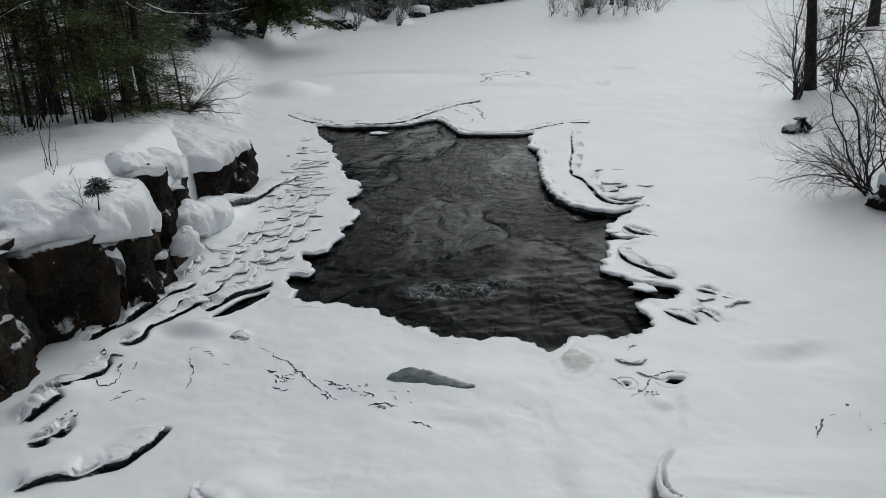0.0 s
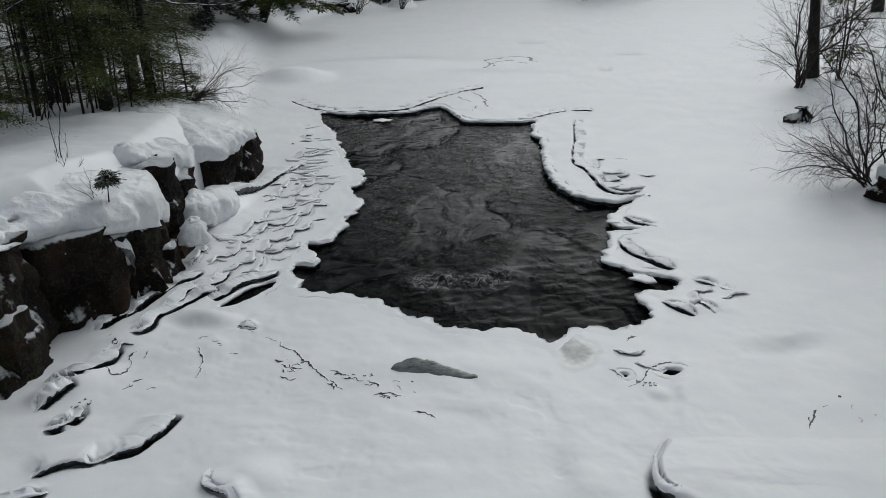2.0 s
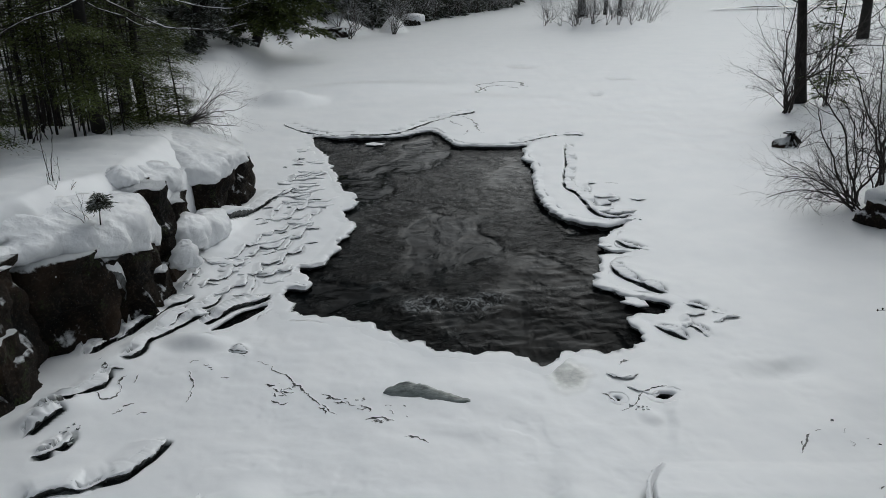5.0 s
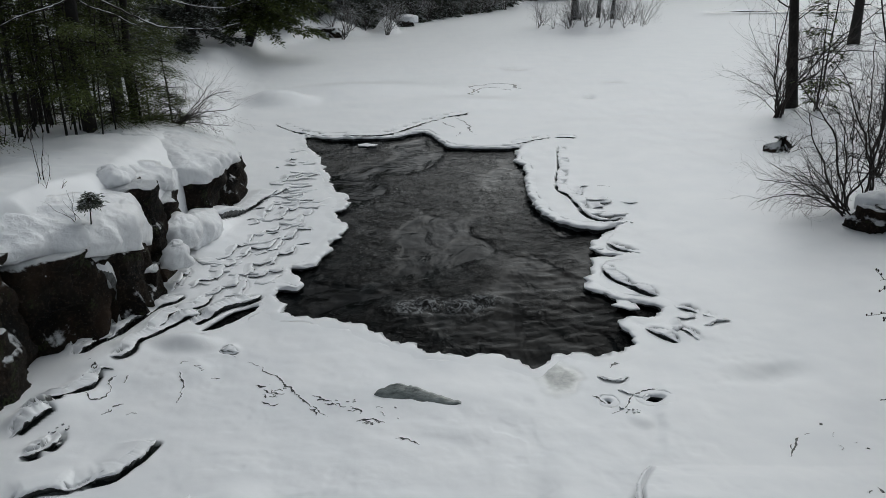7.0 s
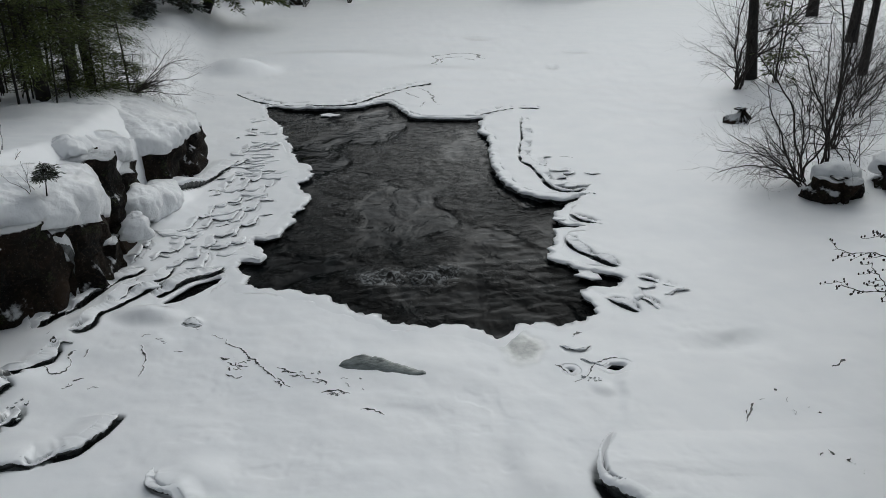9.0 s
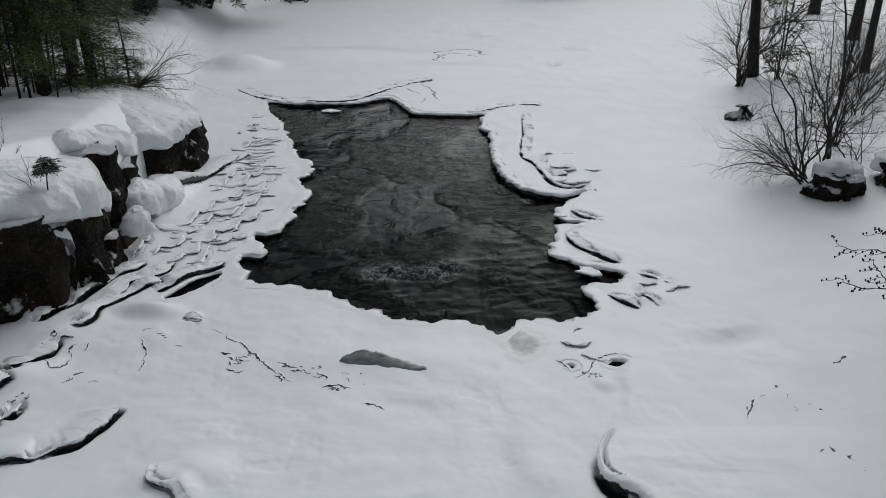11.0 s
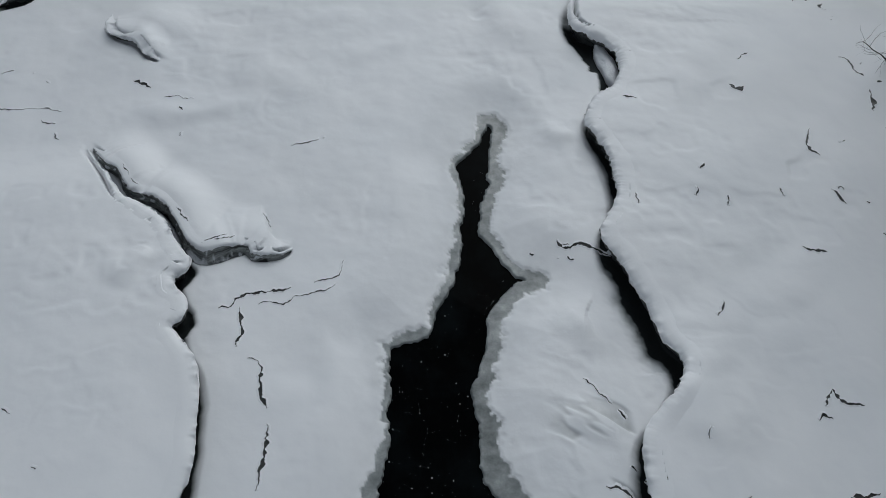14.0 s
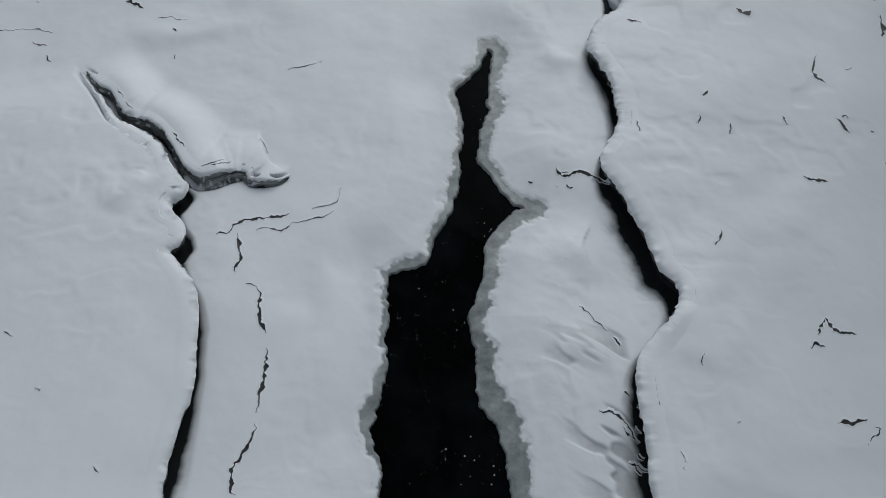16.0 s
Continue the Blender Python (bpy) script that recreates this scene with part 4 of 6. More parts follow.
def along_normals(path, spacing):
    tang = np.gradient(path, axis=0)
    k = max(1, int(0.06 / spacing))
    if len(tang) > 4 * k:
        for _ in range(2):
            ext = np.vstack([tang[:1].repeat(k, 0), tang, tang[-1:].repeat(k, 0)])
            tang = np.stack([np.convolve(ext[:, c], np.ones(2 * k + 1) / (2 * k + 1), "valid") for c in (0, 1)], 1)
    tang /= np.linalg.norm(tang, axis=1)[:, None] + 1e-9
    return np.c_[tang[:, 1], -tang[:, 0]]


def strip(name, rows, dark, mat_a, mat_b):
    """One mesh from rows of points; the faces between the rows named in dark take the second material."""
    n, bag = len(rows[0]), Bag()
    bag.add(np.concatenate(rows), [((q + 1) * n + i, (q + 1) * n + i + 1, q * n + i + 1, q * n + i) for q in range(len(rows) - 1) for i in range(n - 1)])
    me = bag.mesh(name, mat_a)
    me.materials.append(mat_b)
    me.polygons.foreach_set("material_index", np.repeat([1 if q in dark else 0 for q in range(len(rows) - 1)], n - 1).astype(np.int32))
    ob = new(name, me)
    ob.parent = GROUND
    return ob


def edge_strip(pts, rise, jag, dashes, taper, seed, back, step, sheet, over, face, ice, slope, calm, bulk):
    """The crumbling overhang of a raised sheet, with its icy underside; shade is painted into it except where layered.
    """
    reach = max(5.0, float(np.min([math.hypot(*p) for p in pts])))
    spacing = 0.0018 * reach
    path, s = smooth_path(pts, spacing)
    out, total = along_normals(path, spacing), s[-1]
    th = lip_strength(s, total, taper, dashes, seed, False)
    if calm:
        th = th * np.interp(path[:, 1], calm[0], calm[1])
    some = np.clip(th, 0, 1)
    wob = 0.8 * jag * fbm(s * 3.1, s * 0 + seed, seed + 5, 5)
    bite = 0.15 + 1.1 * ease(-0.3, 0.6, fbm(s * 1.7, s * 0 + 5.5, seed + 44, 3))

    def at(u):
        p = path + out * np.broadcast_to(u, s.shape)[:, None]
        return p, heights(p[:, 0], p[:, 1])

    _, zt = at(-back - 0.01)
    _, zl = at(over + 0.03)
    _, zl2 = at(over + 0.1)
    zl = np.minimum(zl, zl2)
    drop = np.maximum(zt - zl, 0.012)
    sink = 0.02 * (1 - ease(0.1, 0.3, th))
    lump = 0.013 * fbm(s * 13, s * 0 + 1.3, seed + 15, 4) * some * bite
    rows = [(-back, None), (-step, None), (-0.35 * step, zt + 0.001), (0.35 * over, zt + 0.6 * lump - 0.03 * drop), (0.85 * over, zt + np.roll(lump, 7) - 0.1 * drop), (over, zt - 0.22 * drop),
            (0.8 * over, zt - 0.36 * drop), (0.25 * over, zt - 0.6 * drop), (-0.03, zt - 0.85 * drop), (-0.06, zl - 0.2)]
    if slope:
        lean = slope * (0.35 + 0.65 * ease(0, 0.5, np.abs(fbm(s * 1.1, s * 0 + 3.1, seed + 2, 2)) + 0.15))
        if bulk:
            lean = slope * (0.25 + 0.75 * np.exp(-(np.hypot(path[:, 0] - bulk[0], path[:, 1] - bulk[1]) / bulk[2]) ** 2)) * (0.8 + 0.5 * fbm(s * 4, s * 0, seed, 3))
        rows[4:] = [(lean * f, zt - g * drop) for f, g in ((0.12, 0.2), (0.3, 0.36), (0.42, 0.55), (0.75, 0.72), (1.0, 0.97))] + [(lean - 0.03, zl - 0.2)]
    verts = []
    for q, (u, zz) in enumerate(rows):
        w = (0, 0.3, 0.7, 1)[min(q, 3)]
        crumb = bite * (0.35 * jag * fbm(s * 7, s * 0 + 0.41 * q, seed + 31 + q // 2, 3) + (0.04 if slope else 0.024) * fbm((s * 30 + 4 * fbm(s * 5, s * 0, seed + 8, 2)) / (reach / 5), s * 0 + 0.9 * q, seed + 51 + q, 2)) * (0.45 if q < 5 and not slope else 1.0) if q > 2 else 0
        p, zg = at(u * (0.3 + 0.7 * some) + w * wob + crumb)
        if zz is None:
            zz = zg + (0.002 if q else -0.004)
        elif q > 3:
            zz = zz + 0.32 * np.minimum(drop, 0.12) * fbm(s * 14, s * 0 + 0.6 * q, seed + 71 + q, 3) * (q < len(rows) - 1)
        verts.append(np.c_[p, zz - sink])
    strip("snow_ledge", verts, range(face, len(rows)), GROUND_SNOW, LAYER_ICE if ice == "layer" else SHADED_ICE)


def crack_strip(pts, width, dashes, seed, jag, lift, taper):
    """A narrow crack drawn as a near-black ribbon just above the snow, between two thin lifted edges of crust."""
    reach = max(5.0, float(np.min([math.hypot(*p) for p in pts])))
    spacing = 0.0016 * reach
    path, s = smooth_path(pts, spacing)
    out, total = along_normals(path, spacing), s[-1]
    ends = ease(0, 1, np.minimum(s, total - s) / min(taper, 0.3 * total))
    q = s / (reach / 5)
    th = np.clip(0.72 - dashes + 1.6 * fbm(q * 6.5, q * 0 + seed * 1.7, seed + 90, 4), 0, 1.5) * ends
    w = np.maximum(width * th * (0.62 + 0.75 * fbm(q * 38, q * 0 + seed, seed + 3, 2)), 0)
    far = reach / 5
    sway = jag * fbm(q * 6, q * 0 + seed, seed + 5, 4) + far * (0.014 * fbm(q * 17, q * 0 + seed, seed + 6, 3) + 0.007 * fbm(q * 55, q * 0 + seed, seed + 7, 2))
    sink = 0.03 * (1 - ease(0.0, 0.1, th))
    lift = 0.2 * lift
    wide = 0.012 + 1.5 * lift
    verts = []
    for u, dz in ((-w - 2.2 * wide, -0.004), (-w - wide, 0.3 * lift + 0.001), (-w - 0.002, lift * (0.5 + fbm(q * 15, q * 0, seed + 8, 3)) + 0.0045), (-0.85 * w, 0.0035), (0.6 * w, 0.0035), (w + 0.001, 0.004), (w + wide, -0.004)):
        p = path + out * (u + sway)[:, None]
        verts.append(np.c_[p, heights(p[:, 0], p[:, 1]) + dz * (0.4 + 0.6 * np.clip(th, 0, 1)) - sink])
    strip("ice_crack", verts, (2, 3), GROUND_SNOW, CRACK_ICE)


for spec in EDGES:
    edge_strip(**spec)
for spec in FISSURES:
    crack_strip(**spec)
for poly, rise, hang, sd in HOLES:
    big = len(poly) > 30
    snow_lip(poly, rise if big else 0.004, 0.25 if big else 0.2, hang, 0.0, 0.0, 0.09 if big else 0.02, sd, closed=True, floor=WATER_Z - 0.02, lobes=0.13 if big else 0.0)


def build_water():
    nx, ny = 230, 520
    gap = np.r_[np.linspace(-4, 9.5, 60), np.linspace(9.55, 29, ny - 60)]
    u, v = np.meshgrid(np.linspace(-6.2, 5.2, nx), gap, indexing="ij")
    broken = ease(9.0, 11.0, v)
    tuft = sum(g * np.exp(-((u - a) / w) ** 2 - ((v - c) / (1.1 * w)) ** 2) for a, c, w, g in ((-0.61, 12.45, 0.35, 0.9), (-0.17, 12.6, 0.35, 0.9), (0.6, 12.62, 0.4, 1.0), (-1.3, 13.4, 0.35, 0.5), (0.3, 11.8, 0.8, 0.3), (1.6, 12.6, 0.6, 0.3)))
    calm = ease(-0.12, 0.3, fbm(u * 0.42 + 0.3 * fbm(u, v, 70, 2), v * 0.3, 71, 3))
    bend = u + 0.35 * fbm(u * 0.4, v * 0.4, 72, 2)
    swell = fbm(bend * 0.7, v * 1.15 + 0.5 * u, 5, 3)
    ridge = 0.5 - np.abs(fbm(bend * 1.3, v * 2.1 - 0.7 * u, 73, 4))
    chop = fbm(bend * 3.2, v * 4.6, 74, 3)
    zz = WATER_Z - 0.012 + broken * (0.016 * swell + (0.25 + 0.75 * calm) * (0.034 * ridge + 0.012 * chop) + 0.05 * tuft * (0.5 + fbm(u * 3, v * 3, 75, 3)))
    broken = broken * np.clip(0.42 + 0.1 * calm + 0.6 * tuft, 0, 1)
    me = bpy.data.meshes.new("water")
    idx = np.arange(nx * ny).reshape(nx, ny)
    quads = np.stack([idx[:-1, :-1], idx[1:, :-1], idx[1:, 1:], idx[:-1, 1:]], -1).reshape(-1, 4)
    me.from_pydata(np.stack([u, v, zz], -1).reshape(-1, 3).tolist(), [], quads.tolist())
    me.polygons.foreach_set("use_smooth", np.ones(len(quads), bool))
    me.attributes.new("broken", "FLOAT", "POINT").data.foreach_set("value", broken.ravel().astype(np.float32))
    me.materials.append(WATER)
    tagged(new("water", me), "dark rippling open river water between ice edges", "water", kind="structure")


build_water()


def far_water():
    """A strip of open water where the river bends, far off."""
    n = 40
    t = np.linspace(0, 1, n)
    x, mid = 29 + 26 * t, 92 + 3 * t + 0.5 * fbm(t * 6, t * 0, 3)
    half = (0.9 + 0.4 * fbm(t * 9, t * 0 + 4, 8)) * np.sin(math.pi * np.clip(t * 1.02, 0.01, 0.99)) ** 0.4
    near_side, far_side = np.c_[x, mid - half, heights(x, mid) + 0.25], np.c_[x, mid + half, heights(x, mid) + 0.25]
    bag = Bag()
    bag.add(np.vstack([near_side, far_side]), [(i, i + 1, n + i + 1, n + i) for i in range(n - 1)])
    tagged(new("water", bag.mesh("water", WATER)), "far strip of dark open water", "water", kind="structure")


far_water()


# ---- rocks of the western shelf ----
def smooth_noise3(p, scale, seed, octaves=4):
    return np.array([noise.fractal(Vector(q) * scale + Vector((seed * 3.1, seed * 1.7, seed)), 0.9, 2.1, octaves) for q in p])


def rock_bag(outline, low, top, seed, rough=0.12, lean=0.0, spacing=0.09):
    """A block of rock: an outline raised from low to top, cracked and worn by noise, closed on top."""
    pts = []
    for (ax, ay), (bx, by) in zip(outline, outline[1:] + outline[:1]):
        k = max(2, int(math.hypot(bx - ax, by - ay) / spacing))
        pts += [(ax + (bx - ax) * i / k, ay + (by - ay) * i / k) for i in range(k)]
    pts = np.array(pts)
    mid = pts.mean(0)
    layers = max(4, int((top - low) / spacing))
    rings = [(1 - lean * i / layers, low + (top - low) * i / layers) for i in range(layers + 1)]
    rings += [(1 - lean - s, top + 0.02 + 0.05 * s) for s in (0.05, 0.2, 0.45, 0.75)]
    v = np.concatenate([np.c_[mid + (pts - mid) * s, np.full(len(pts), h)] for s, h in rings])
    out = np.c_[(v[:, :2] - mid), np.zeros(len(v))]
    out /= np.linalg.norm(out, axis=1)[:, None] + 1e-6
    q = smooth_noise3(v, 1.1, seed) * rough + smooth_noise3(v, 4.5, seed + 9, 3) * rough * 0.35
    steps = np.floor((v[:, 2] + 0.3 * smooth_noise3(v, 0.7, seed + 4, 2)) * 2.6)
    q += 0.5 * rough * np.sin(steps * 12.9898 + seed)
    joint = np.array([min(1.0, 6 * (lambda d: d[1] - d[0])(noise.voronoi(Vector((w[0], w[1], w[2] * 0.45)) * 1.25 + Vector((seed * 2.3, seed, 0)))[0])) for w in v])
    q -= 1.1 * rough * (1 - joint) ** 2
    q += np.array([rough * 1.3 * (noise.voronoi(Vector(w) * 1.5 + Vector((seed, 0, 0)))[0][0] - 0.4) + rough * 0.5 * noise.cell(Vector((w[0] * 2.2, w[1] * 2.2, w[2] * 1.6)) + Vector((0, seed, 0))) for w in v])
    v = v + out * q[:, None]
    v[:, 2] += 0.35 * rough * smooth_noise3(v, 2.3, seed + 5, 3) * (v[:, 2] > low + 0.05)
    n, m = len(pts), len(rings)
    faces = [(i * n + j, i * n + (j + 1) % n, (i + 1) * n + (j + 1) % n, (i + 1) * n + j) for i in range(m - 1) for j in range(n)]
    v = np.vstack([v, [mid[0], mid[1], top + 0.05]])
    faces += [((m - 1) * n + j, (m - 1) * n + (j + 1) % n, m * n) for j in range(n)]
    bag = Bag()
    bag.add(v, faces)
    return bag


def cells(p, scale, seed):
    return np.array([noise.voronoi(Vector(q) * scale + Vector((seed * 1.3, seed, 0.4)))[0][0] for q in p])


def pillow_bag(outline, base, thick, seed, crown=0.2, bulge=0.1, spacing=0.14, tilt=(0.0, 0.0), wave=0.12, sag=0.0, lumps=0.04):
    """A thick rounded cap of snow over an outline, its underside at base, its edge bulging outwards."""
    pts = []
    for (ax, ay), (bx, by) in zip(outline, outline[1:] + outline[:1]):
        k = max(2, int(math.hypot(bx - ax, by - ay) / spacing))
        pts += [(ax + (bx - ax) * i / k, ay + (by - ay) * i / k) for i in range(k)]
    pts = np.array(pts)
    for _ in range(4):
        pts = 0.5 * pts + 0.25 * (np.roll(pts, 1, 0) + np.roll(pts, -1, 0))
    mid = pts.mean(0)
    reach = np.linalg.norm(pts - mid, axis=1)[:, None]
    prof = [(-0.25, 0.0), (0.02, 0.0), (bulge * 0.8, 0.12), (bulge, 0.32), (bulge * 0.9, 0.55), (bulge * 0.45, 0.78), (-0.03, 0.93), (-0.16, 1.0)]
    rings, hs = [], []
    small = min(1.0, reach.mean() / 0.8)
    for off, h in prof:
        off *= small
        rings.append(mid + (pts - mid) * (1 + off / reach))
        hs.append(np.full(len(pts), base + h * thick))
    for s in np.linspace(0.03, 0.97, max(6, int(reach.mean() / 0.16))):
        rings.append(mid + (pts - mid) * (1 - 0.16 * small / reach) * (1 - s))
        hs.append(np.full(len(pts), base + thick + crown * (1 - (1 - s) ** 2)))
    v = np.c_[np.concatenate(rings), np.concatenate(hs)]
    n, m = len(pts), len(rings)
    v = np.vstack([v, [mid[0], mid[1], base + thick + crown]])
    out = np.c_[v[:, :2] - mid, np.zeros(len(v))]
    out /= np.linalg.norm(out, axis=1)[:, None] + 1e-6
    upper = np.clip((v[:, 2] - base) / thick, 0, 1)
    away = np.clip(np.linalg.norm(v[:, :2] - mid, axis=1) / max(0.4 * reach.mean(), 0.05), 0, 1)
    out *= away[:, None]
    v += out * (wave * 1.3 * smooth_noise3(v, 1.7, seed) + wave * 0.7 * smooth_noise3(v, 4.5, seed + 3, 4) + lumps * (1 - 2.4 * cells(v, 2.6, seed)) + 0.5 * lumps * (1 - 2.4 * cells(v, 6.5, seed + 2)))[:, None] * 0.9
    v[:, 2] += upper * wave * 0.7 * (smooth_noise3(v, 1.2, seed + 8) + 0.3 * smooth_noise3(v, 4.5, seed + 6, 3)) + (v[:, 0] - mid[0]) * tilt[0] + (v[:, 1] - mid[1]) * tilt[1]
    v[:, 2] += (1 - upper) * sag * (v[:, 1] - mid[1])
    v[:, 2] += upper * away ** 2 * lumps * 0.5 * (0.5 - 1.5 * cells(v, 3.4, seed + 4))
    faces = [(i * n + j, i * n + (j + 1) % n, (i + 1) * n + (j + 1) % n, (i + 1) * n + j) for i in range(m - 1) for j in range(n)]
    faces += [((m - 1) * n + j, (m - 1) * n + (j + 1) % n, m * n) for j in range(n)]
    bag = Bag()
    bag.add(v, faces)
    return bag


def rock_block(outline, low, top, seed, label, rough=0.17, lean=0.03):
    ob = new("rock_block", rock_bag(outline, low, top, seed, rough, lean).mesh("rock_block", ROCK))
    return tagged(ob, label, "rock", "rocks of the shelf")


def snow_cap(outline, base, thick, seed, label, **more):
    ob = new("snow_cap", pillow_bag(outline, base, thick, seed, **more).mesh("snow_cap", SNOW))
    return tagged(ob, label, "snow", "snow caps on the shelf")


rock_block([(-9.5, 7.0), (-6.2, 7.2), (-5.9, 9.1), (-5.98, 10.05), (-9.5, 10.2)], -0.3, 1.75, 1, "dark brown granite block under thick snow")
rock_block([(-9.0, 10.3), (-6.05, 10.25), (-5.62, 10.75), (-5.2, 11.35), (-5.6, 12.2), (-9.0, 12.4)], -0.3, 1.45, 2, "rust-brown granite face under an overhang of snow")
rock_block([(-9.0, 12.3), (-5.6, 11.1), (-5.1, 11.4), (-4.9, 12.5), (-5.1, 13.2), (-9.0, 13.3)], -0.3, 1.15, 3, "cracked dark granite block with snow in its joints")
rock_block([(-9.0, 13.9), (-5.6, 14.1), (-5.2, 14.5), (-5.2, 15.6), (-5.6, 16.0), (-9.0, 16.0)], -0.3, 1.15, 4, "dark granite block beside a deep snowy cleft")
rock_block([(-9.0, 16.1), (-5.6, 16.2), (-5.1, 16.7), (-4.9, 18.0), (-4.95, 19.4), (-5.8, 20.3), (-9.0, 20.4)], -0.3, 1.0, 5, "brown granite boulder jutting from under snow")
rock_block([(-6.3, 8.7), (-5.72, 8.9), (-5.65, 9.6), (-6.2, 9.75)], -0.3, 0.9, 6, "leaning dark granite slab at the cliff foot", 0.08, 0.25)
rock_block([(-5.3, 12.3), (-4.85, 12.5), (-4.9, 12.95), (-5.3, 12.9)], -0.3, 0.5, 7, "small dark granite block at the cliff foot", 0.08, 0.2)
rock_block([(-6.2, 13.2), (-5.45, 13.1), (-5.1, 13.4), (-5.1, 13.9), (-5.5, 14.3), (-6.2, 14.3)], -0.3, 1.75, 8, "dark wet granite inside the cleft", 0.16, 0.12)

snow_cap([(-10, 7.4), (-6.3, 7.6), (-6.0, 9.0), (-6.1, 10.1), (-5.75, 10.7), (-5.25, 11.4), (-5.02, 12.3), (-5.15, 13.0), (-5.6, 13.35), (-6.3, 13.5), (-10, 13.6)], 1.42, 0.38, 11,
         "thick rounded snow cap hanging over the granite face", crown=0.4, sag=-0.24, wave=0.13, spacing=0.07, lumps=0.13)
snow_cap([(-9.5, 13.9), (-6.4, 14.0), (-5.65, 14.5), (-5.5, 15.5), (-5.9, 16.1), (-9.5, 16.1)], 1.15, 0.5, 12, "rounded snow cap sagging over a granite block", crown=0.35, wave=0.12, spacing=0.07, lumps=0.09)
snow_cap([(-9.5, 16.3), (-5.8, 16.2), (-5.2, 16.7), (-5.0, 17.7), (-5.1, 18.9), (-5.6, 20.0), (-9.5, 20.6)], 1.05, 0.4, 13, "layered snow cap curling over a brown boulder", crown=0.5, tilt=(-0.04, 0.0), spacing=0.08, lumps=0.06)
snow_cap([(-5.05, 13.15), (-4.75, 13.05), (-4.55, 13.3), (-4.65, 13.6), (-4.95, 13.65)], 0.35, 0.36, 14, "lump of snow fallen beside the cleft", crown=0.1, wave=0.1, spacing=0.05, lumps=0.08)
snow_cap([(-5.5, 15.0), (-4.95, 15.0), (-4.75, 15.8), (-4.9, 16.5), (-5.5, 16.4)], 0.0, 0.5, 15, "lump of snow at the foot of the rocks", crown=0.1, spacing=0.05, wave=0.08, lumps=0.04)
snow_cap([(-5.25, 12.4), (-4.92, 12.5), (-4.95, 12.85), (-5.25, 12.85)], 0.48, 0.18, 16, "small snow cap on a granite block", crown=0.04, bulge=0.05, wave=0.05)
snow_cap([(-5.45, 14.0), (-4.95, 13.95), (-4.7, 14.3), (-4.8, 14.9), (-5.35, 15.1)], 0.35, 0.45, 17, "lump of snow wedged beside the cleft", crown=0.1, spacing=0.05, wave=0.08, lumps=0.04)
snow_cap([(-6.3, 13.5), (-5.8, 13.3), (-5.5, 13.5), (-5.6, 13.95), (-6.2, 14.1)], 1.7, 0.3, 18, "bulging drift of snow above the cleft", crown=0.1, wave=0.1, spacing=0.05, lumps=0.08)
snow_cap([(-6.2, 10.2), (-5.9, 10.35), (-5.75, 10.6), (-5.5, 10.9), (-5.7, 11.1), (-6.1, 10.7)], 1.16, 0.1, 19, "thin ledge of snow on the granite face", crown=0.02, bulge=0.03, wave=0.03)



# ---- ice pieces ----
def plate_bags(rng):
    n = 13
    ang = np.sort(rng.uniform(0, 2 * math.pi, n)) * 0.5 + np.arange(n) * math.pi / n
    rad = 1 + 0.3 * rng.standard_normal(n).clip(-1.2, 1.2)
    edge = np.c_[np.cos(ang) * rad, np.sin(ang) * rad * 0.7]
    rings = [(0.8, 0.0), (0.93, 0.03), (1.0, 0.12), (0.97, 0.19), (0.6, 0.2)]
    v = np.concatenate([np.c_[edge * s, np.full(n, h)] for s, h in rings] + [[(0, 0, 0.21)]])
    quads = [(i * n + j, i * n + (j + 1) % n, (i + 1) * n + (j + 1) % n, (i + 1) * n + j) for i in range(len(rings) - 1) for j in range(n)]
    cap = [((len(rings) - 1) * n + j, (len(rings) - 1) * n + (j + 1) % n, len(rings) * n) for j in range(n)]
    bag = Bag()
    bag.add(v, quads + cap + [tuple(range(n))[::-1]])
    me = bag.mesh("ice_plate", GROUND_SNOW)
    me.materials.append(SHADED_ICE)
    # undercut ring and bottom take the ice with shade painted in
    me.polygons.foreach_set("material_index", np.array([1 if i < n or i == len(quads) + n else 0 for i in range(len(me.polygons))], np.int32))
    return me


rng = np.random.default_rng(7)
PLATES = [plate_bags(rng) for _ in range(8)]


def ice_plate(x, y, size, turn, tip, roll=0.0, z=0.0, label="thin broken ice plate topped with snow"):
    ob = new("ice_plate", PLATES[int(rng.integers(len(PLATES)))])
    ob.matrix_basis = pose(x, y, ground_z(x, y) + z, tip, roll, turn) @ Matrix.Diagonal((size, size, 0.2, 1))
    tagged(ob, label, "ice plate", "ice plates along the pool")


# scalloped snow edges stranded along the western margin
def scallop(x, y, size, aim, sweep, h, seed):
    r = np.random.default_rng(seed)
    ring = [(x + size * 1.2 * math.cos(radians(aim + sweep * (q / 4 - 0.5))) * r.uniform(0.6, 1.3), y + 1.4 * size * math.sin(radians(aim + sweep * (q / 4 - 0.5))) * r.uniform(0.6, 1.3)) for q in range(5)]
    snow_lip(ring, h, 0.6 * size, 0.02, 0.03, r.uniform(-0.2, 0.15), 0.06, seed, 0.12, straight=True)


